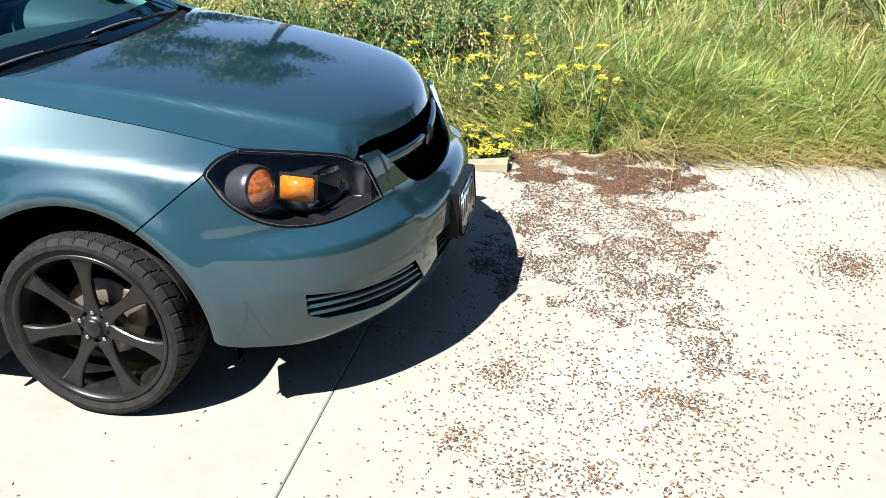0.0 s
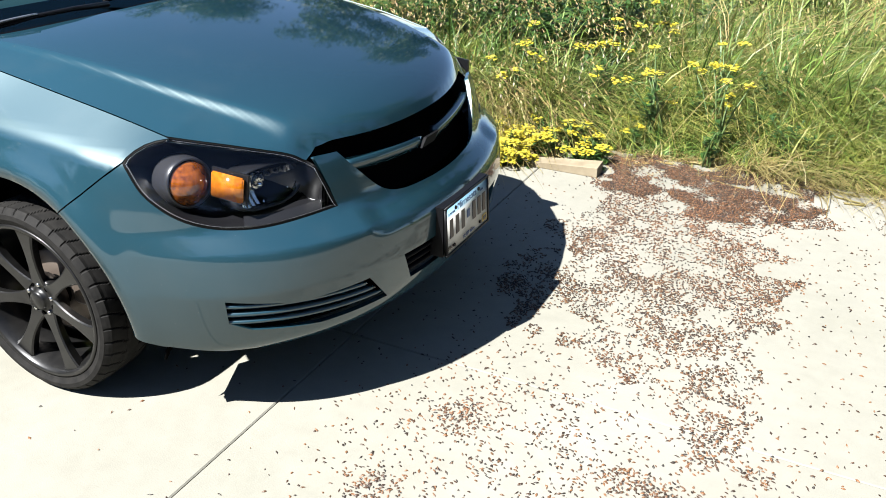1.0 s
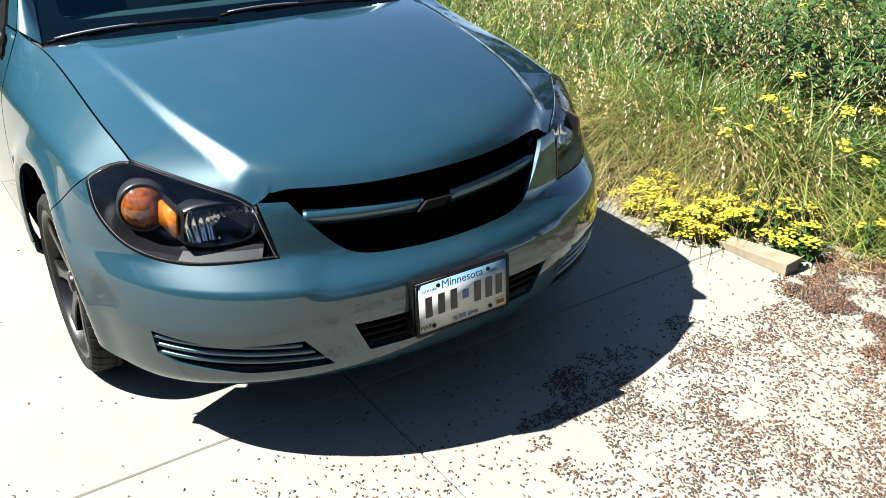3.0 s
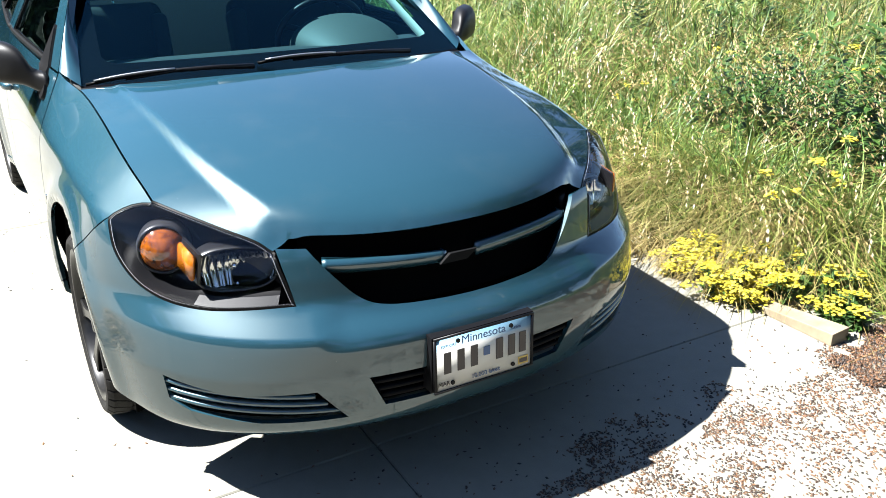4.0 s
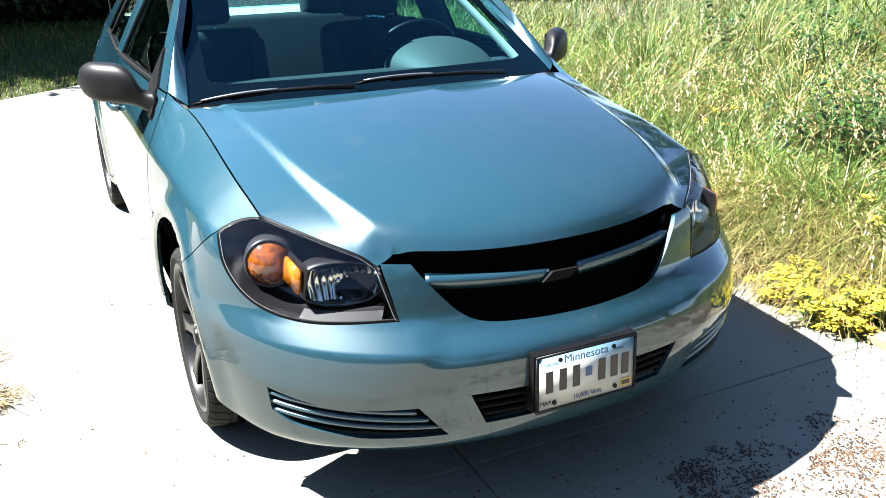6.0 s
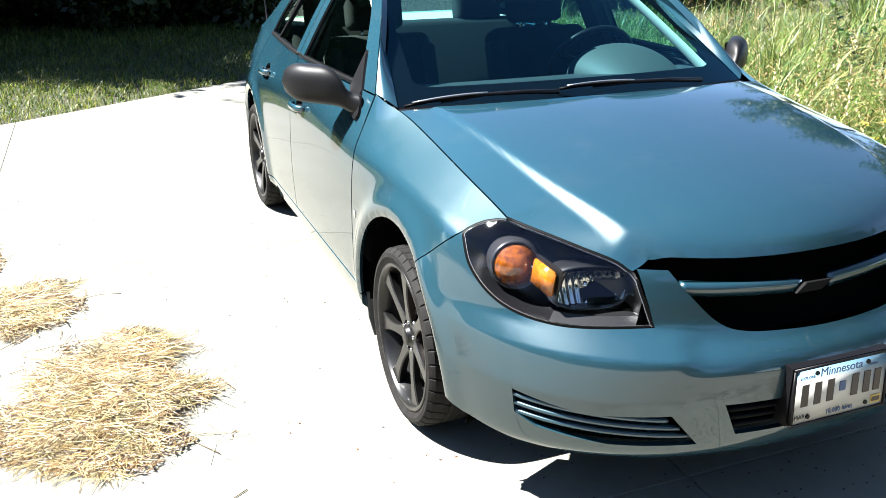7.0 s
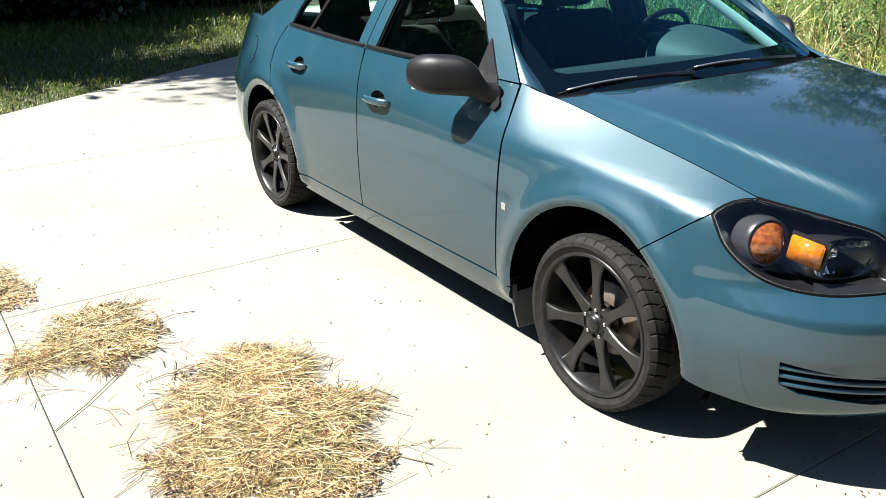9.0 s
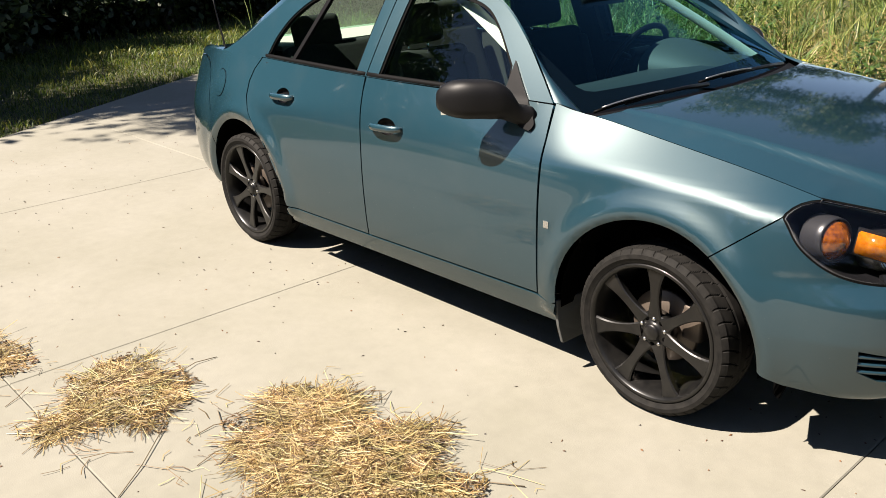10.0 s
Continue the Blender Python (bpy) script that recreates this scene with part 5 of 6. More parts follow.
# ---- many small pieces in one mesh ----
def flat_mesh(name, verts, faces, mat, smooth=False):
    """verts (n, 3); faces (m, 3 or 4)."""
    me = bpy.data.meshes.new(name)
    k = faces.shape[1]
    me.vertices.add(len(verts))
    me.vertices.foreach_set("co", verts.astype(np.float32).ravel())
    me.loops.add(faces.size)
    me.loops.foreach_set("vertex_index", faces.astype(np.int32).ravel())
    me.polygons.add(len(faces))
    me.polygons.foreach_set("loop_start", np.arange(0, faces.size, k, dtype=np.int32))
    me.update(calc_edges=True)
    me.validate()
    me.materials.append(mat)
    if smooth:
        me.shade_smooth()
    return me


def leaf_material(name, stops, through=0.45, patch=0.6, rough=0.5):
    m = material(name, (0.1, 0.2, 0.03), rough)
    t = m.node_tree
    geo = t.nodes.new("ShaderNodeNewGeometry")
    col = ramp(m, geo.outputs["Random Per Island"], stops)
    n = noise_tex(m, patch, 3)
    shade = ramp(m, n.outputs[0], [(0.32, (0.55, 0.62, 0.45)), (0.68, (1.25, 1.18, 1.05))])
    c = mix(m, 1.0, col.outputs[0], shade.outputs[0], "MULTIPLY")
    base(m, c)
    tr = t.nodes.new("ShaderNodeBsdfTranslucent")
    t.links.new(c, tr.inputs[0])
    mx = t.nodes.new("ShaderNodeMixShader")
    mx.inputs[0].default_value = through
    t.links.new(t.nodes["Principled BSDF"].outputs[0], mx.inputs[1])
    t.links.new(tr.outputs[0], mx.inputs[2])
    t.links.new(mx.outputs[0], t.nodes["Material Output"].inputs[0])
    return m


rng = np.random.default_rng(7)


def blades(x, y, height, width, lean, heading, droop, z0=-0.03, seg=4):
    """Curved grass blades; all arguments arrays of one length."""
    n = len(x)
    t = np.linspace(0, 1, seg + 1)[None, :]
    h = height[:, None]
    out = lean[:, None] * h * (t ** 1.6) + droop[:, None] * h * t ** 3
    up = h * (t - 0.35 * (lean[:, None] ** 2) * t ** 2 - 0.62 * droop[:, None] * t ** 3)
    up = np.maximum(up, 0.012 * t)
    cx, cy = np.cos(heading)[:, None], np.sin(heading)[:, None]
    twist = heading[:, None] + np.pi / 2 + rng.normal(0, 0.5, (n, 1))
    w = 0.5 * width[:, None] * (1 - t ** 2.2) * (0.55 + 0.45 * np.minimum(1, t * 5))
    px, py, pz = x[:, None] + cx * out, y[:, None] + cy * out, z0 + up
    a = np.stack([px - np.cos(twist) * w, py - np.sin(twist) * w, pz], -1)
    b = np.stack([px + np.cos(twist) * w, py + np.sin(twist) * w, pz + 0.2 * w], -1)
    v = np.stack([a, b], 2).reshape(n, (seg + 1) * 2, 3)
    base_i = (np.arange(n) * (seg + 1) * 2)[:, None]
    f = []
    for k in range(seg):
        f.append(np.stack([base_i + 2 * k, base_i + 2 * k + 1, base_i + 2 * k + 3, base_i + 2 * k + 2], -1))
    return v.reshape(-1, 3), np.concatenate(f, 1).reshape(-1, 4)


def edge_y(x):
    """Where the weeds begin beside the concrete."""
    return np.interp(x, [-6, -1.0, 0.0, 0.6, 1.0, 1.3, 3.5, 6], [1.75, 1.70, 1.62, 1.70, 1.85, 2.02, 2.08, 2.1])


def field(n, x0, x1, d0, d1, hmin, hmax, wmin, wmax, lean, droop, bias=1.0, toward=None, power=1.0, tuft=16, spread=0.05, most=0.6):
    """Blades in tufts, beyond the edge of the concrete."""
    k = max(1, n // tuft)
    cx = rng.uniform(x0, x1, k)
    cd = d0 + (d1 - d0) * rng.random(k) ** bias
    ch, cl = rng.uniform(0.7, 1.15, k), rng.uniform(0, 2 * np.pi, k)
    i = np.repeat(np.arange(k), tuft)
    n = len(i)
    a, r = rng.uniform(0, 2 * np.pi, n), spread * np.sqrt(rng.random(n))
    x, d = cx[i] + r * np.cos(a), cd[i] + r * np.sin(a)
    y = edge_y(x) + d
    patch = 0.5 + 0.5 * np.sin(x * 2.1 + np.sin(y * 1.7) * 1.3) * np.sin(y * 1.9 + x * 0.8)
    near = np.clip(d / 0.8, 0.25, 1) * np.where(np.hypot((x + 0.35) / 1.05, (y - 3.2) / 0.55) < 1, 0.42, 1.0)
    h = rng.uniform(hmin, hmax, n) * ch[i] * (0.65 + 0.5 * patch) * near ** power
    head = np.where(rng.random(n) < 0.45, cl[i] + rng.normal(0, 0.5, n), a)
    if toward is not None:
        head = np.where(rng.random(n) < most, toward + rng.normal(0, 0.55, n), head)
    return x, y, h, rng.uniform(wmin, wmax, n), np.abs(rng.normal(lean, 0.22, n)), head, np.clip(rng.normal(droop, 0.3, n), 0, 1.2)


GREEN = leaf_material("tall_grass", [(0.0, (0.0191, 0.0464, 0.00764)), (0.3, (0.0546, 0.115, 0.0186)), (0.65, (0.12, 0.186, 0.0355)), (0.90, (0.190, 0.235, 0.058)), (1.0, (0.27, 0.262, 0.098))], 0.2, 2.2)
MEADOW = leaf_material("meadow_grass", [(0.0, (0.0125, 0.0312, 0.00546)), (0.35, (0.0429, 0.0897, 0.014)), (0.7, (0.101, 0.156, 0.0281)), (1.0, (0.226, 0.234, 0.078))], 0.2, 1.4)
SEED = leaf_material("grass_seed", [(0.0, (0.095, 0.062, 0.024)), (0.6, (0.175, 0.125, 0.050)), (1.0, (0.265, 0.208, 0.098))], 0.15, 1.2)
TAN = leaf_material("dry_grass", [(0.0, (0.131, 0.0928, 0.0328)), (0.5, (0.235, 0.18, 0.0764)), (1.0, (0.328, 0.273, 0.147))], 0.25, 1.2)
YELLOWED = leaf_material("yellowing_grass", [(0.0, (0.0983, 0.12, 0.0191)), (0.5, (0.197, 0.224, 0.0464)), (1.0, (0.317, 0.289, 0.12))], 0.3, 1.2)


def stuff(name, sets, mat, label, category):
    vs, fs, at = [], [], 0
    for v, f in sets:
        vs.append(v)
        fs.append(f + at)
        at += len(v)
    return tagged(new(name, flat_mesh(name, np.concatenate(vs), np.concatenate(fs), mat)), label, category, kind="stuff")


stuff("tall_grass", [
    blades(*field(20000, -4.5, 6.5, 0.10, 2.6, 0.36, 0.72, 0.008, 0.016, 0.30, 0.45, 1.0, 0.0, 1.0, 16, 0.06, 0.4), seg=5),
    blades(*field(26000, -2.5, 4.5, 0.15, 2.2, 0.30, 0.66, 0.004, 0.008, 0.35, 0.55, 1.0, -0.2, 0.8, 22, 0.07, 0.5), seg=5),
    blades(*field(12000, -4.5, 2.6, 0.05, 1.2, 0.25, 0.55, 0.005, 0.011, 0.35, 0.6, 1.2), seg=5),
    blades(*field(8000, -9, 0.5, 0.0, 2.5, 0.4, 0.9, 0.006, 0.013, 0.3, 0.5)),
], GREEN, "tall green grass and weeds beside the concrete", "grass")
stuff("meadow_grass", [
    blades(*field(26000, -8, 9, 2.0, 9.0, 0.55, 1.0, 0.009, 0.020, 0.32, 0.5)),
    blades(*field(10000, -25, 18, 8.0, 17.0, 0.6, 1.1, 0.022, 0.045, 0.3, 0.4), seg=3),
], MEADOW, "dense green meadow grass behind the weeds", "grass")
stuff("yellowing_grass", [
    blades(*field(13000, 1.7, 7.0, 0.15, 2.4, 0.36, 0.68, 0.005, 0.012, 0.30, 0.50, 1.1, -0.4, 0.5, 14, 0.05, 0.6), seg=5),
    blades(*field(5000, 1.8, 7.0, 0.10, 0.7, 0.26, 0.48, 0.005, 0.011, 0.50, 0.75, 1.0, -0.5, 0.3, 12, 0.05, 0.7), seg=5),
    blades(*field(8000, -1.0, 2.2, 0.3, 1.8, 0.35, 0.65, 0.004, 0.009, 0.4, 0.7, 1.0, -0.8, 0.6, 14, 0.05, 0.5), seg=5),
    blades(*field(9000, -6.0, 4.0, 1.5, 6.0, 0.45, 0.85, 0.005, 0.011, 0.4, 0.7, 1.0, -0.6, 0.6, 14, 0.06, 0.5)),
], YELLOWED, "arching yellow-green grass leaning over the concrete edge", "grass")
stuff("dry_grass", [
    blades(*field(7000, -3, 6.5, 0.05, 2.0, 0.3, 0.7, 0.003, 0.007, 0.5, 0.8, 1.2, -1.0)),
    blades(*field(6000, -8, 9, 1.0, 8.0, 0.6, 1.05, 0.005, 0.010, 0.3, 0.9)),
    blades(*field(2500, 1.6, 6.5, 0.0, 0.35, 0.20, 0.45, 0.003, 0.007, 0.9, 0.9, 1.3, -0.5, 0.1)),
    blades(*field(6000, 0.9, 6.5, -0.03, 0.30, 0.06, 0.20, 0.003, 0.007, 1.2, 0.8, 1.0, -0.6, 0.0, 8, 0.10, 0.3)),
    blades(*field(6500, -2.6, 0.5, 0.0, 1.1, 0.28, 0.55, 0.004, 0.009, 0.7, 0.9, 1.0, -1.2, 0.3, 14, 0.06, 0.7)),
], TAN, "dry straw-coloured grass among the green", "grass")


# nodding seed heads
def heads(n, x0, x1, d0, d1):
    """Drooping panicles: five spikelets along an arc."""
    x = rng.uniform(x0, x1, n)
    y = edge_y(x) + rng.uniform(d0, d1, n)
    h = rng.uniform(0.35, 0.85, n) * np.clip((y - edge_y(x)) / 0.8, 0.55, 1)
    a = rng.uniform(0, 2 * np.pi, n)
    size = rng.uniform(0.7, 1.3, n)
    c, s = np.cos(a), np.sin(a)
    sets = []
    for k in range(5):
        u = k * 0.024 * size
        p = np.stack([x + c * u, y + s * u, h - 9.0 * u * u], -1) + rng.normal(0, 0.006, (n, 3))
        ln, w = rng.uniform(0.022, 0.036, n) * size, rng.uniform(0.0028, 0.0050, n)
        q = p + np.stack([c * ln * 0.75, s * ln * 0.75, -ln * (0.3 + 0.12 * k)], -1)
        m = (p + q) / 2
        side = np.stack([-s * w, c * w, w * 0.5], -1)
        sets.append(np.stack([p, m + side, q, m - side], 1).reshape(-1, 3))
    v = np.concatenate(sets)
    return v, np.arange(len(v)).reshape(-1, 4)


stuff("grass_seed_heads", [heads(2400, -5, 6.5, 0.3, 3.5), heads(1600, -2.6, 0.8, 0.1, 1.6), heads(2600, -9, 9, 3.0, 9.0)], SEED, "pale nodding seed heads over the grass", "grass")
LAWN = leaf_material("lawn_grass", [(0.0, (0.0164, 0.041, 0.00655)), (0.5, (0.062, 0.108, 0.0137)), (1.0, (0.215, 0.21, 0.045))])


def lawn(n, x0, x1, y0, y1, hmin, hmax, w):
    x, y = rng.uniform(x0, x1, n), rng.uniform(y0, y1, n)
    k = (back_edge(x, y) < -0.02) | (y > 2.05)
    x, y = x[k], y[k]
    n = len(x)
    return blades(x, y, rng.uniform(hmin, hmax, n), rng.uniform(w, 2 * w, n), np.abs(rng.normal(0.3, 0.3, n)), rng.uniform(0, 6.28, n), np.clip(rng.normal(0.4, 0.3, n), 0, 1), seg=3)


stuff("lawn", [lawn(90000, -13, -4.5, -5, 6, 0.04, 0.12, 0.006), lawn(30000, -24, -10, -12, 12, 0.08, 0.20, 0.012)], LAWN, "rough lawn behind the driveway, partly shaded", "grass")


# ---- plants with leaves and flowers ----
def leaf(bm, at, direction, length, width, bend=0.25):
    d = direction.normalized()
    side = d.cross(Vector((0, 0, 1)))
    side = side.normalized() if side.length > 0.01 else Vector((1, 0, 0))
    up = side.cross(d)
    pts = []
    for t, w in ((0.0, 0.12), (0.35, 1.0), (0.7, 0.75), (1.0, 0.02)):
        c = at + d * length * t - Vector((0, 0, 1)) * bend * length * t * t
        pts.append((bm.verts.new(c - side * width * w / 2 + up * width * 0.12 * w), bm.verts.new(c), bm.verts.new(c + side * width * w / 2 + up * width * 0.12 * w)))
    for a, b in zip(pts, pts[1:]):
        bm.faces.new((a[0], a[1], b[1], b[0]))
        bm.faces.new((a[1], a[2], b[2], b[1]))


LEAF = leaf_material("weed_leaf", [(0.0, (0.0137, 0.041, 0.00819)), (0.6, (0.0328, 0.0819, 0.0153)), (1.0, (0.0764, 0.131, 0.0273))], 0.3)
STEM = material("green_stem", (0.0546, 0.0874, 0.0218), 0.6)
YELLOW = leaf_material("yellow_petals", [(0.0, (0.426, 0.328, 0.0164)), (1.0, (0.491, 0.426, 0.0546))], 0.25)


def weed(name, height, leaves, size, label, category, rnd):
    root = tagged(new(name), label, category)
    stems = []
    bm = bmesh.new()
    for k in range(rnd.randint(3, 5)):
        a = rnd.uniform(0, math.tau)
        l = rnd.uniform(0.1, 0.35) * height
        h = height * rnd.uniform(0.65, 1.0)
        pts = [Vector((math.cos(a) * l * t * t + 0.02 * k, math.sin(a) * l * t * t, h * t)) for t in (0, 0.35, 0.7, 1)]
        stems.append(pts)
        t = tube(pts, [0.006, 0.005, 0.004, 0.002], 5)
        me = bpy.data.meshes.new("tmp")
        t.to_mesh(me)
        t.free()
        bm.from_mesh(me)
        bpy.data.meshes.remove(me)
    part("stem", bm, STEM, root)
    bm = bmesh.new()
    for i in range(leaves):
        pts = rnd.choice(stems)
        t = rnd.uniform(0.12, 1.0)
        j = min(2, int(t * 3))
        p = pts[j].lerp(pts[j + 1], t * 3 - j)
        a = rnd.uniform(0, math.tau)
        s = size * rnd.uniform(0.6, 1.2) * (1.15 - 0.5 * t)
        leaf(bm, p, Vector((math.cos(a), math.sin(a), rnd.uniform(0.0, 0.9))), s, s * 0.42)
    part("foliage", bm, LEAF, root)
    return root, stems


def flower_heads(root, stems, rnd, spread, dots, size):
    bm = bmesh.new()
    for pts in stems:
        top = pts[-1]
        for k in range(dots):
            a, r = rnd.uniform(0, math.tau), spread * math.sqrt(rnd.random())
            c = top + Vector((math.cos(a) * r, math.sin(a) * r, rnd.uniform(0.0, 0.02) - r * 0.25))
            vs = []
            tilt = Vector((rnd.uniform(-0.4, 0.4), rnd.uniform(-0.4, 0.4), 1)).normalized()
            u = tilt.orthogonal().normalized()
            w = tilt.cross(u)
            for i in range(6):
                q = i * math.tau / 6
                vs.append(bm.verts.new(c + (u * math.cos(q) + w * math.sin(q)) * size * rnd.uniform(0.75, 1.2)))
            mid = bm.verts.new(c + tilt * size * 0.35)
            for i in range(6):
                bm.faces.new((vs[i], vs[(i + 1) % 6], mid))
    part("blossom", bm, YELLOW, root, "clusters of small yellow flowers")


rnd = random.Random(11)
low = [weed("wildflower", h, 60, 0.06, "low weed with clusters of small yellow flowers", "flower", rnd) for h in (0.14, 0.19, 0.24)]
for root, stems in low:
    flower_heads(root, stems + [[None, None, None, p[-1] + Vector((rnd.uniform(-0.1, 0.1), rnd.uniform(-0.1, 0.1), -0.03))] for p in stems], rnd, 0.046, 26, 0.0098)
sparse = [weed("wildflower", h, 75, 0.055, "green weed with a few small yellow flowers", "flower", rnd) for h in (0.12, 0.17)]
for root, stems in sparse:
    flower_heads(root, stems[:2], rnd, 0.030, 16, 0.0095)
tall = [weed("wildflower", h, 26, 0.07, "tall weed topped with small yellow flowers", "flower", rnd) for h in (0.36, 0.46, 0.56)]
for root, stems in tall:
    flower_heads(root, stems, rnd, 0.030, 14, 0.0105)
broad = [weed("leafy_weed", h, n, sz, "broad-leaved green weed among tall grass", "plant", rnd) for h, n, sz in ((0.75, 80, 0.16), (0.95, 100, 0.18), (1.1, 120, 0.17))]


def scatter(kinds, places, group, smin=0.8, smax=1.2):
    used = set()
    for i, (x, y) in enumerate(places):
        root = kinds[i % len(kinds)][0]
        m = Matrix.Translation((x, y, -0.03)) @ Matrix.Rotation(rnd.uniform(0, math.tau), 4, "Z") @ Matrix.Scale(rnd.uniform(smin, smax), 4)
        if root in used:
            o = copy_thing(root, m)
        else:
            root.matrix_basis = m
            o = root
            used.add(root)
        o["group"] = group


scatter(low, [(rnd.uniform(0.12, 0.58), rnd.uniform(1.55, 1.84)) for _ in range(26)] + [(rnd.uniform(-0.1, 0.5), rnd.uniform(1.85, 2.2)) for _ in range(5)], "yellow wildflowers", 0.7, 1.0)
scatter(sparse, [(rnd.uniform(0.50, 0.95), rnd.uniform(1.74, 1.98)) for _ in range(13)] + [(rnd.uniform(0.2, 1.1), rnd.uniform(1.95, 2.4)) for _ in range(9)], "yellow wildflowers", 0.8, 1.1)
scatter(tall, [(rnd.uniform(0.1, 1.5), rnd.uniform(2.1, 2.9)) for _ in range(14)] + [(rnd.uniform(-2, 1.4), rnd.uniform(2.9, 5.0)) for _ in range(9)], "tall wildflowers")
scatter(broad, [(-0.3, 5.2), (0.1, 5.8), (0.5, 6.2), (-0.6, 6.3), (0.2, 4.9), (-2.7, 4.9), (-0.9, 3.9), (-2.1, 5.9), (-0.2, 3.4), (-0.7, 3.7), (0.1, 3.4), (-0.5, 4.3), (0.5, 3.7), (-1.3, 4.1), (0.9, 4.0), (-0.1, 4.6), (-1.0, 5.2)]
        + [(rnd.uniform(-4.5, 1.0), rnd.uniform(3.6, 7.5)) for _ in range(22)], "leafy weeds", 0.75, 1.1)
for i in range(26):
    o = copy_thing(broad[i % 3][0], Matrix.Translation((rnd.uniform(-1.3, 0.6), rnd.uniform(2.75, 3.75), -0.03)) @ Matrix.Rotation(rnd.uniform(0, math.tau), 4, "Z") @ Matrix.Scale(rnd.uniform(0.75, 1.0), 4))
    o["group"] = "leafy weeds"
for i in range(14):
    o = copy_thing(broad[i % 3][0], Matrix.Translation((rnd.uniform(0.7, 2.0), rnd.uniform(2.15, 2.75), -0.03)) @ Matrix.Rotation(rnd.uniform(0, math.tau), 4, "Z") @ Matrix.Scale(rnd.uniform(0.32, 0.5), 4))
    o["group"] = "leafy weeds"
sprig = weed("leafy_weed", 0.26, 60, 0.06, "small dark leafy weed at the pavement edge", "plant", rnd)[0]
sprig.matrix_basis = Matrix.Translation((1.40, 2.04, -0.02))

# ---- loose things on the concrete ----
CRUMB = leaf_material("brown_seed_husks", [(0.0, (0.007, 0.005, 0.0035)), (0.5, (0.034, 0.016, 0.0072)), (1.0, (0.13, 0.058, 0.024))], 0.0)


def flakes(x, y, lmin, lmax, lift=0.0):
    n = len(x)
    a = rng.uniform(0, 2 * np.pi, n)
    ln, w = rng.uniform(lmin, lmax, n), rng.uniform(0.0018, 0.0044, n)
    z = 0.0015 + rng.random(n) * lift
    c, s = np.cos(a), np.sin(a)
    f, g = np.stack([c * ln / 2, s * ln / 2, rng.normal(0, 0.0012, n)], -1), np.stack([-s * w, c * w, 0 * w], -1)
    p = np.stack([x, y, z], -1)
    top = np.stack([0 * x, 0 * x, rng.uniform(0.002, 0.0045, n)], -1)
    v = np.stack([p - f, p + g, p + f, p - g, p + top - f * 0.3, p + top + f * 0.3], 1).reshape(-1, 3)
    b = (np.arange(n) * 6)[:, None]
    t = np.array([[0, 1, 4], [1, 5, 4], [1, 2, 5], [2, 3, 5], [3, 4, 5], [3, 0, 4]])
    return v, (b[:, :, None] + t[None]).reshape(-1, 3)


def lattice(x, y, scale, seed):
    """Smooth random values between 0 and 1 over the plan."""
    g = np.random.default_rng(seed).random((64, 64))
    u, v = x * scale + 20.0, y * scale + 20.0
    i, j = np.floor(u).astype(int), np.floor(v).astype(int)
    a, b = u - i, v - j
    a, b = a * a * (3 - 2 * a), b * b * (3 - 2 * b)
    i, j, i1, j1 = i % 64, j % 64, (i + 1) % 64, (j + 1) % 64
    return (g[i, j] * (1 - a) + g[i1, j] * a) * (1 - b) + (g[i, j1] * (1 - a) + g[i1, j1] * a) * b


def drift(x, y, outline, ragged, seed):
    """1 inside an outline whose edge is made uneven."""
    p = np.stack([x + ragged * 2 * (lattice(x, y, 7.0, seed) - 0.5) + ragged * (lattice(x, y, 19.0, seed + 1) - 0.5),
                  y + ragged * 2 * (lattice(x, y, 7.0, seed + 2) - 0.5) + ragged * (lattice(x, y, 19.0, seed + 3) - 0.5)], -1)
    return inside(np.array(outline), p).astype(float)


SWEPT = [(1.03, 1.62), (1.96, 1.62), (1.93, 1.10), (1.95, 0.70), (1.98, 0.25), (2.00, -0.12), (1.93, -0.32), (1.74, -0.22), (1.64, 0.10), (1.38, 0.20), (1.20, 0.24), (1.06, 0.34), (0.96, 0.55), (1.04, 1.10)]
MULCH = [(1.00, 1.98), (1.48, 2.08), (2.00, 2.02), (2.03, 1.72), (1.90, 1.52), (1.50, 1.42), (1.06, 1.50)]
BARE = ((1.44, 0.79, 0.075), (1.57, 0.90, 0.06), (1.39, 1.47, 0.085), (1.18, 1.84, 0.085), (1.62, 1.33, 0.06), (1.30, 1.20, 0.05), (1.75, 0.55, 0.06), (1.25, 0.62, 0.06))
HEAPS = ((1.19, -0.40, 0.065, 0.75), (1.11, -0.78, 0.07, 0.5), (1.27, -0.90, 0.08, 0.45), (1.48, -0.88, 0.09, 0.4), (1.63, -0.81, 0.06, 0.35), (1.70, -0.41, 0.06, 0.5), (1.82, -0.46, 0.06, 0.55),
         (2.56, 0.73, 0.12, 0.6), (2.45, 0.60, 0.10, 0.35), (2.35, -0.41, 0.07, 0.25), (2.32, 1.68, 0.07, 0.35), (2.45, 1.43, 0.05, 0.25), (1.05, 0.42, 0.07, 0.5), (2.38, 0.05, 0.07, 0.3), (1.98, 0.95, 0.05, 0.3))


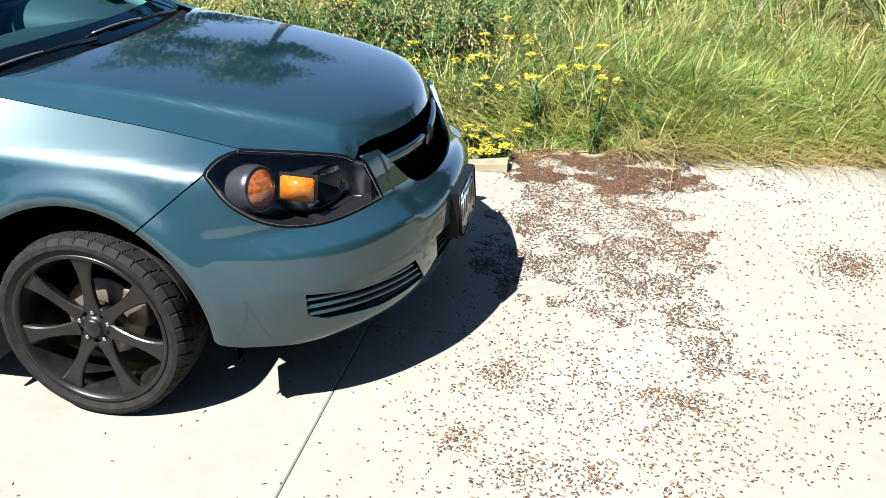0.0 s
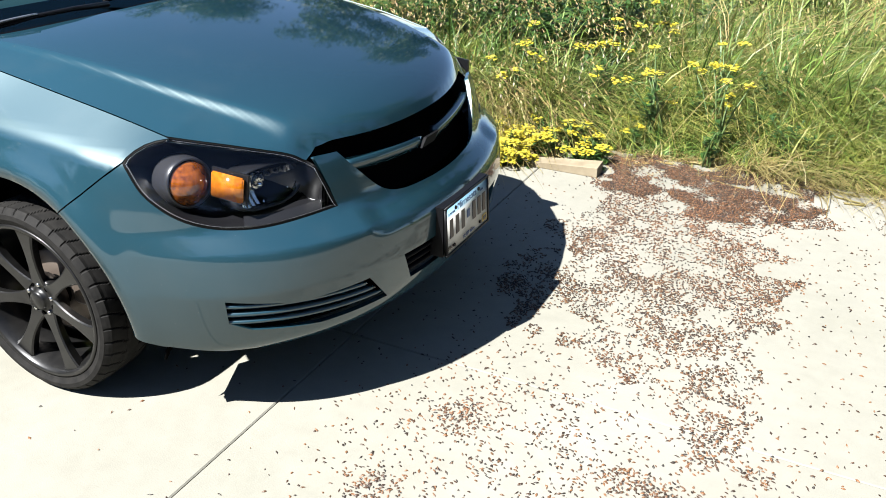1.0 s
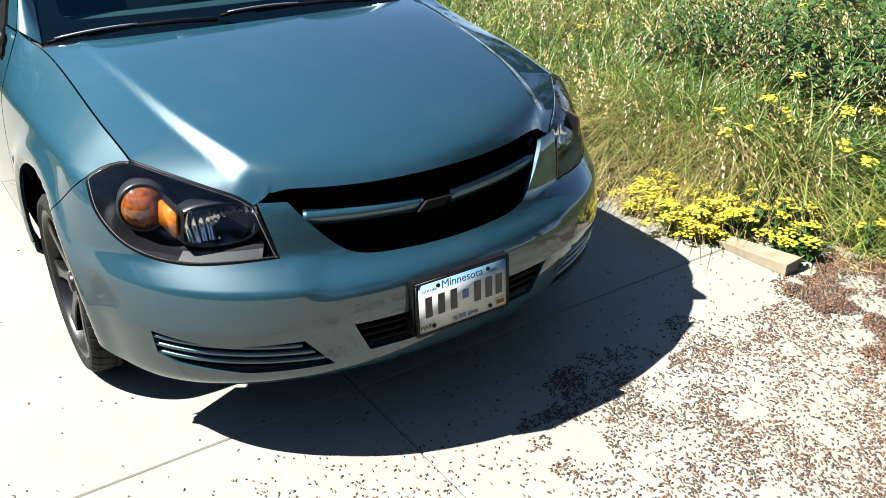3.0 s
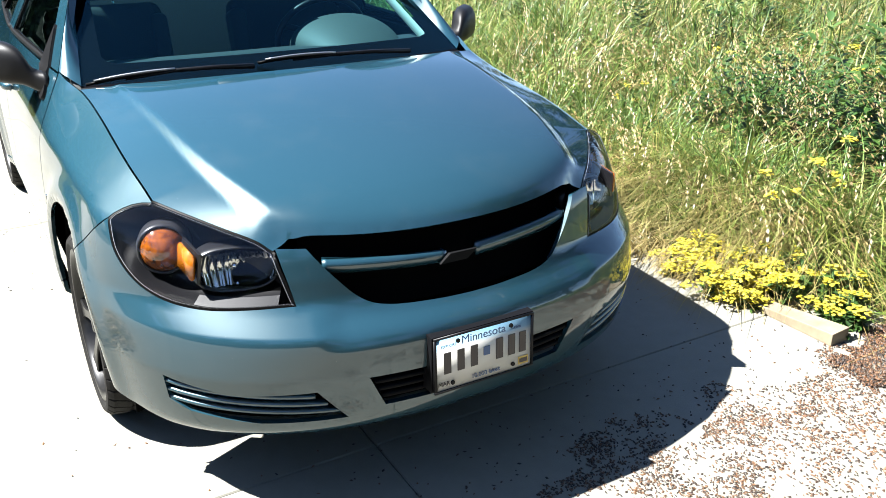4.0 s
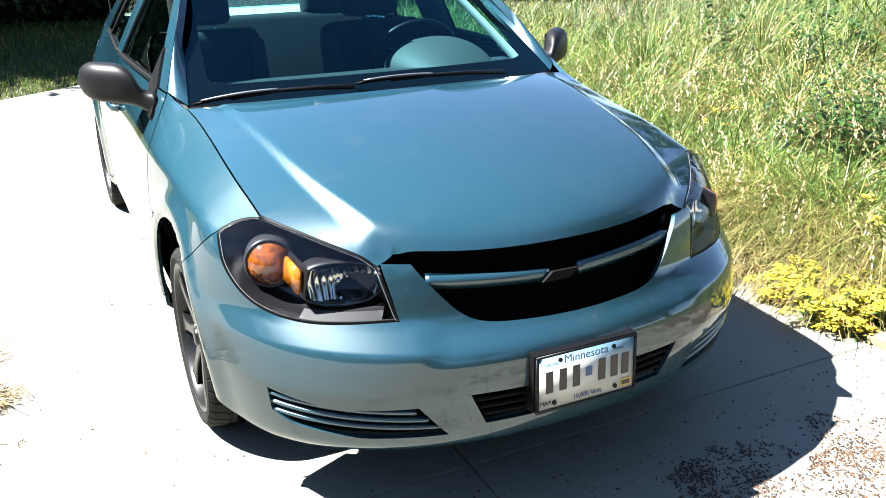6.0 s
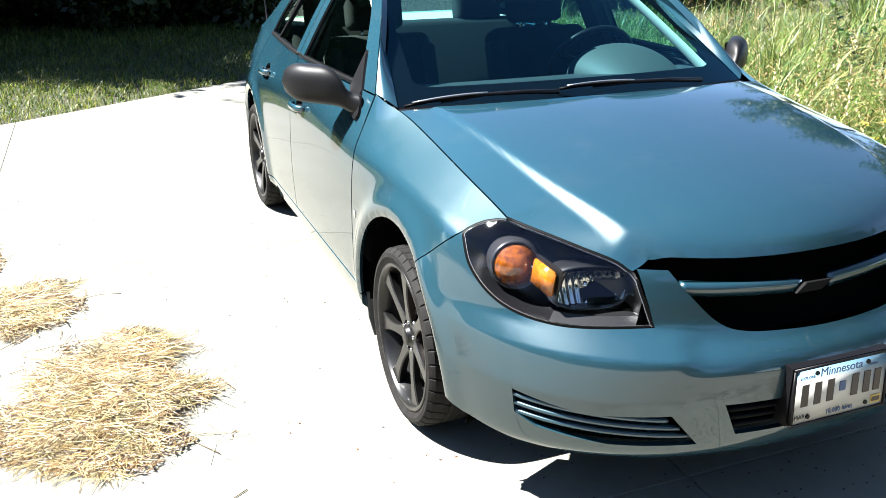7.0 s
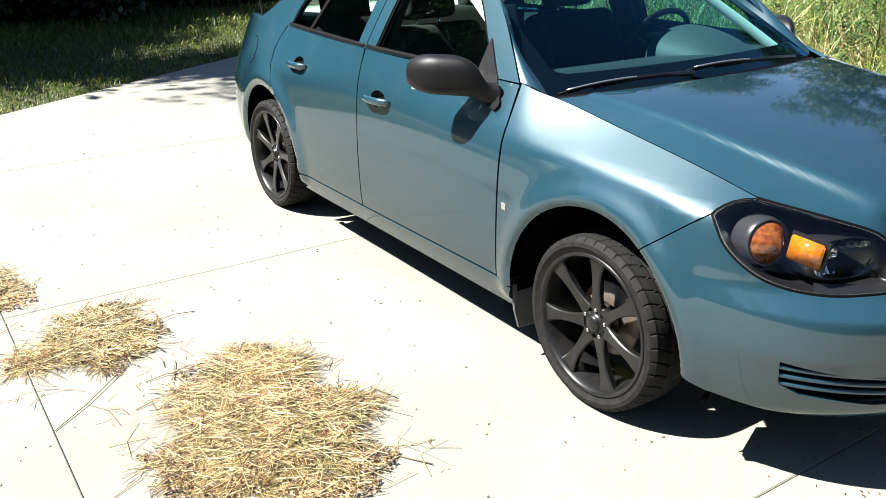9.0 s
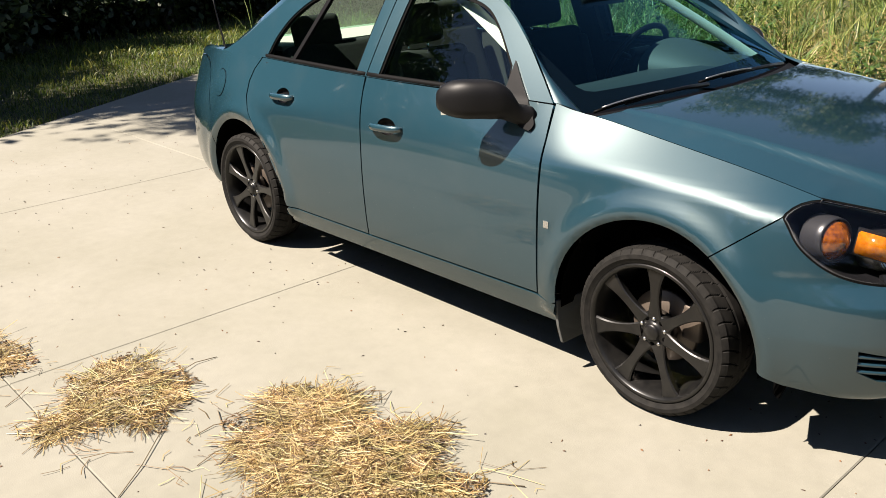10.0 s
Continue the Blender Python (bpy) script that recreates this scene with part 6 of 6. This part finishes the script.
def density(x, y):
    """How thickly the husks lie, 0 to 1."""
    clump = np.clip((lattice(x, y, 9.0, 31) * 0.55 + lattice(x, y, 24.0, 32) * 0.45 - 0.30) * 2.6, 0.0, 1.3)
    d = 0.62 * drift(x, y, SWEPT, 0.17, 41) * (0.22 + clump)
    apron = np.clip(1 - np.hypot((x - 1.55) / 0.80, (y + 0.55) / 0.75), 0, 1)
    d += 0.20 * apron * (0.3 + clump) + 0.018 * np.clip((x - 0.6) / 0.4, 0.1, 1)
    for cx, cy, r, k in HEAPS:
        d += k * np.exp(-((x - cx) ** 2 + (y - cy) ** 2) / r ** 2) * (0.35 + clump)
    for cx, cy, r in BARE:
        d *= 1 - 0.92 * np.exp(-(((x - cx) ** 2 + (y - cy) ** 2) / r ** 2) ** 2)
    return d


x, y = rng.uniform(0.55, 4.2, 300000), rng.uniform(-2.2, 2.05, 300000)
k = rng.random(300000) < density(x, y) * 0.92
loose = flakes(x[k], y[k], 0.006, 0.018)
x, y = rng.uniform(0.9, 2.15, 34000), rng.uniform(1.3, 2.12, 34000)
bare = np.ones(34000)
for cx, cy, r in BARE:
    bare *= 1 - 0.97 * np.exp(-(((x - cx) ** 2 + (y - cy) ** 2) / r ** 2) ** 2)
k = rng.random(34000) < drift(x, y, MULCH, 0.09, 51) * bare * np.clip((lattice(x, y, 13.0, 55) - 0.18) * 4, 0.05, 1)
mulch = flakes(x[k], y[k], 0.007, 0.018, 0.010)
x, y = rng.uniform(-6, 3, 1700), rng.uniform(-4.0, 1.5, 1700)
k = (back_edge(x, y) > 0.1) & (rng.random(1700) < 0.55)
stray = flakes(x[k], y[k], 0.006, 0.018)
stuff("seed_husks", [loose, mulch, stray], CRUMB, "brown seed husks and mulch scattered on concrete", "debris")

STRAW = leaf_material("golden_straw", [(0.0, (0.035, 0.016, 0.0055)), (0.35, (0.125, 0.072, 0.026)), (0.68, (0.27, 0.192, 0.085)), (1.0, (0.42, 0.355, 0.215))], 0.12, 9.0)
CHAFF = leaf_material("straw_chaff", [(0.0, (0.025, 0.012, 0.0045)), (0.5, (0.075, 0.040, 0.015)), (1.0, (0.20, 0.13, 0.055))], 0.0, 6.0)


def straw_pile(outline, n, high, label):
    """Loose straws heaped within an outline, thick in the middle and ragged at the rim."""
    o = np.array(outline)
    c0, size = o.mean(0), np.ptp(o, axis=0)
    vs, fs, at, made = [], [], 0, 0
    while made < n:
        q = o.min(0) - 0.06 + rng.random((4000, 2)) * (size + 0.12)
        keep = drift(q[:, 0], q[:, 1], outline, 0.08, 61) > 0.5
        stray = rng.random(4000) < 0.012
        for x, y in q[keep | stray]:
            if made >= n:
                break
            rad = min(1.0, math.hypot((x - c0[0]) / (size[0] * 0.52), (y - c0[1]) / (size[1] * 0.52)))
            ln, h = 0.045 + 0.20 * rng.random() ** 1.7, rng.uniform(0, math.pi)
            w = rng.uniform(0.0008, 0.0016)
            z = high * (1 - rad ** 2) * (0.25 + 0.75 * rng.random() ** 0.6) + 0.003
            bend, tilt = rng.normal(0, 0.22), rng.normal(0, 0.14)
            pts = []
            for t in (-0.5, 0.0, 0.5):
                hh = h + bend * t * 4
                c = np.array([x + math.cos(hh) * ln * t, y + math.sin(hh) * ln * t, max(0.003, z + tilt * ln * t + 0.012 * (0.25 - t * t))])
                sd = np.array([-math.sin(hh) * w, math.cos(hh) * w, 0])
                pts += [c - sd, c + sd, c + np.array([0, 0, w * 1.2])]
            vs.append(np.array(pts))
            for k in (0, 3):
                for p, r in ((0, 2), (2, 1)):
                    fs.append([at + k + p, at + k + r, at + k + 3 + r, at + k + 3 + p])
            at += 9
            made += 1
    ob = new("straw_pile", flat_mesh("straw_pile", np.concatenate(vs), np.array(fs), STRAW))
    q = o.min(0) - 0.02 + rng.random((int(9000 * size[0] * size[1]), 2)) * (size + 0.04)
    q = q[drift(q[:, 0], q[:, 1], outline, 0.09, 67) > 0.5]
    bits = new("chaff", flat_mesh("chaff", *flakes(q[:, 0], q[:, 1], 0.012, 0.045, high * 0.4), CHAFF))
    bits.parent = ob
    tagged(bits, "brown broken chaff")
    return tagged(ob, label, "straw", kind="stuff")


straw_pile([(-1.00, -1.80), (-1.03, -1.68), (-0.93, -1.61), (-0.86, -1.54), (-0.73, -1.50), (-0.60, -1.62), (-0.51, -1.54), (-0.46, -1.46), (-0.36, -1.50), (-0.24, -1.60), (-0.08, -1.66), (0.0, -1.80), (-0.18, -2.04), (-0.36, -2.20), (-0.52, -2.18), (-0.56, -2.05), (-0.66, -1.98), (-0.84, -1.95)], 6800, 0.05, "large heap of golden straw on concrete")
straw_pile([(-1.37, -2.47), (-1.47, -2.36), (-1.60, -2.24), (-1.80, -2.12), (-1.72, -1.98), (-1.54, -1.94), (-1.43, -1.88), (-1.30, -1.97), (-1.13, -2.08), (-1.17, -2.15), (-1.29, -2.16), (-1.31, -2.25)], 2000, 0.030, "small heap of golden straw on concrete")
straw_pile([(-2.58, -2.58), (-2.46, -2.40), (-2.22, -2.32), (-2.08, -2.26), (-1.97, -2.30), (-2.02, -2.45), (-2.20, -2.62)], 1500, 0.022, "small heap of golden straw on concrete")
DARK_STEM = material("dark_dry_stem", (0.109, 0.0819, 0.0491), 0.8)
for pts in ([(-1.15, -2.10, 0.010), (-0.97, -2.27, 0.008), (-0.86, -2.40, 0.004)], [(-0.80, -1.98, 0.012), (-0.86, -2.06, 0.010), (-0.84, -2.14, 0.004)], [(-0.95, -1.86, 0.016), (-1.02, -1.98, 0.008), (-1.01, -2.06, 0.004)], [(-1.45, -1.92, 0.016), (-1.50, -1.80, 0.010), (-1.49, -1.71, 0.004)], [(-0.72, -1.47, 0.010), (-0.78, -1.42, 0.006)], [(-0.46, -1.48, 0.010), (-0.50, -1.40, 0.008), (-0.40, -1.36, 0.004)], [(-1.78, -2.12, 0.01), (-1.55, -2.02, 0.016), (-1.3, -1.86, 0.012)], [(-0.95, -1.98, 0.01), (-1.10, -1.92, 0.006)],
            [(-1.95, -2.62, 0.006), (-2.1, -2.75, 0.004)], [(-0.12, -1.55, 0.006), (0.0, -1.47, 0.005)], [(0.22, -1.42, 0.004), (0.27, -1.50, 0.003)]):
    tagged(part("dry_stem", tube(pts, 0.0018, 5), DARK_STEM), "thin dry stem lying on concrete", "stem", "dry stems")
WOOD = material("weathered_board", (0.55, 0.45, 0.30), 0.8)
wv = noise_tex(WOOD, 9, 5)
base(WOOD, ramp(WOOD, wv.outputs[0], [(0.3, (0.12, 0.0928, 0.0546)), (0.7, (0.197, 0.164, 0.109))]).outputs[0])
bm = loft([[(-0.165, -0.012, 0.0), (-0.165, 0.07, 0.0), (-0.165, 0.07, 0.030), (-0.165, -0.012, 0.030)], [(0.165, -0.012, 0.0), (0.165, 0.088, 0.0), (0.165, 0.088, 0.058), (0.165, -0.012, 0.052)]])
o = part("wood_block", bm, WOOD, smooth=False)
o.matrix_basis = pose(0.80, 1.645, 0.0, 0, 0, 1)
soft(o, 0.003)
tagged(o, "short offcut of pale weathered timber on concrete", "wood")
for i in range(16):
    a = rng.uniform(-0.5, 0.5)
    xx, yy = rng.uniform(1.0, 2.6), rng.uniform(1.85, 2.1)
    l = rng.uniform(0.08, 0.22)
    tagged(part("dry_stem", tube([(xx, yy, 0.006), (xx + l * math.cos(a), yy + l * math.sin(a), 0.006)], 0.005, 5), TAN), "thin dry stem lying on concrete", "stem", "dry stems")

# ---- trees round the place ----
BARK = material("grey_bark", (0.10, 0.08, 0.06), 0.95)
bn = noise_tex(BARK, 12, 6, 0.7)
base(BARK, ramp(BARK, bn.outputs[0], [(0.3, (0.035, 0.028, 0.021)), (0.7, (0.112, 0.091, 0.07))]).outputs[0])
bump(BARK, bn.outputs[0], 0.6, 0.02)
CROWN = leaf_material("tree_leaves", [(0.0, (0.0137, 0.0328, 0.00655)), (0.6, (0.0328, 0.071, 0.0109)), (1.0, (0.0655, 0.109, 0.0191))], 0.35, 0.4)


def tree(height, spread, leaves, low, rnd):
    root = tagged(new("tree"), "leafy deciduous tree at the edge of the lawn", "tree", "trees")
    bm = bmesh.new()
    tips = []

    def limb(pts, radii):
        t = tube(pts, radii, 7)
        me = bpy.data.meshes.new("tmp")
        t.to_mesh(me)
        t.free()
        bm.from_mesh(me)
        bpy.data.meshes.remove(me)
    limb([(0, 0, 0), (0.06, 0.03, height * 0.3), (-0.05, 0.08, height * 0.6), (0.05, 0, height * 0.92)], [0.17, 0.13, 0.09, 0.02])
    for k in range(16):
        z = height * rnd.uniform(low, 0.9)
        a = rnd.uniform(0, math.tau)
        l = spread * rnd.uniform(0.5, 1.0) * math.sqrt(max(0.1, 1 - ((z / height - 0.5) / 0.55) ** 2))
        p = Vector((0, 0, z))
        q = p + Vector((math.cos(a) * l, math.sin(a) * l, l * rnd.uniform(0.05, 0.5)))
        limb([p, p.lerp(q, 0.5) + Vector((0, 0, 0.1)), q], [0.06, 0.04, 0.012])
        tips += [p.lerp(q, u) for u in (0.35, 0.6, 0.8, 1.0)]
    part("trunk", bm, BARK, root)
    n = leaves
    c = np.array([list(rnd.choice(tips)) for _ in range(n // 14)])
    c = np.repeat(c + rng.normal(0, 0.28, c.shape), 14, 0)
    n = len(c)
    p = c + rng.normal(0, 0.20, (n, 3))
    u = rng.normal(0, 1, (n, 3))
    u /= np.linalg.norm(u, axis=1)[:, None]
    w = np.cross(u, rng.normal(0, 1, (n, 3)))
    w /= np.linalg.norm(w, axis=1)[:, None]
    s = rng.uniform(0.06, 0.12, (n, 1))
    v = np.stack([p - u * s, p + w * s * 0.55, p + u * s, p - w * s * 0.55], 1).reshape(-1, 3)
    o = new("crown", flat_mesh("crown", v, np.arange(n * 4).reshape(-1, 4), CROWN))
    o.parent = root
    return root


TREES = [tree(11.0, 1.9, 8000, 0.52, rnd), tree(7.2, 2.6, 9000, 0.22, rnd), tree(9.5, 3.2, 10000, 0.28, rnd), tree(3.2, 2.0, 15000, 0.02, rnd)]
PLACES = [(-9.6, -5.3), (-12.3, -4.6), (-13.0, -9.6), (-14.2, -6.6), (-16.6, -7.4), (-16.9, -5.6), (-13.2, -6.6), (-14.5, -8.5), (-17.0, -6.6), (-16.5, -12.5), (-20.0, -5.0), (-19.0, -9.5), (-24, -8), (4.15, 5.4), (-12.4, -7.2), (-13.6, -7.6), (-11.5, -4.3)]
PLACES += [(-19 + 3.2 * i + rnd.uniform(-1, 1), 20.5 + rnd.uniform(-1.5, 2)) for i in range(5)]
# two unseen rows, added to be mirrored in the car and block low sky
PLACES += [(16 + rnd.uniform(-2, 2), -14 + 3.0 * i + rnd.uniform(-1, 1)) for i in range(9)]
PLACES += [(-10 + 3.0 * i + rnd.uniform(-1, 1), -16 + rnd.uniform(-2, 1)) for i in range(9)]
for i, (x, y) in enumerate(PLACES):
    m = Matrix.Translation((x, y, -0.04)) @ Matrix.Rotation(rnd.uniform(0, math.tau), 4, "Z") @ Matrix.Scale(rnd.uniform(0.9, 1.15), 4)
    if i < 3:
        TREES[i].matrix_basis = m
    else:
        copy_thing(TREES[i % 3], m)
TREES[3].name = "shrub"
# crown leaf colours darkened: the shade below the trees is put into the colour
SHADY = leaf_material("shaded_shrub_leaves", [(0.0, (0.00655, 0.0153, 0.00328)), (0.6, (0.0153, 0.0328, 0.00546)), (1.0, (0.0382, 0.0655, 0.0109))], 0.25, 0.4)
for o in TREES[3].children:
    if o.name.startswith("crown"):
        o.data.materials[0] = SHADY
tagged(TREES[3], "dense shrub below the trees, shade put into its leaf colour", "shrub", "shrubs")
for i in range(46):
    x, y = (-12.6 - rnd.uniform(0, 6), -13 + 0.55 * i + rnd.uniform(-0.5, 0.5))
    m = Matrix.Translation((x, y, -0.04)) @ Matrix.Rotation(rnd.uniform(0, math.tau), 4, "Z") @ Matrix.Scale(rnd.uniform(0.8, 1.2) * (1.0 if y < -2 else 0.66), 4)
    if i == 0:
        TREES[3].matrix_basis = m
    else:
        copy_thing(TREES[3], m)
# unseen shrubs, added to darken the horizon mirrored in the bumper
for i in range(26):
    x, y = (14.0 + rnd.uniform(-0.8, 0.8), -15 + 1.5 * i) if i < 13 else (-9 + 1.8 * (i - 13), -14.2 + rnd.uniform(-0.8, 0.8))
    copy_thing(TREES[3], Matrix.Translation((x, y, -0.04)) @ Matrix.Rotation(rnd.uniform(0, math.tau), 4, "Z"))
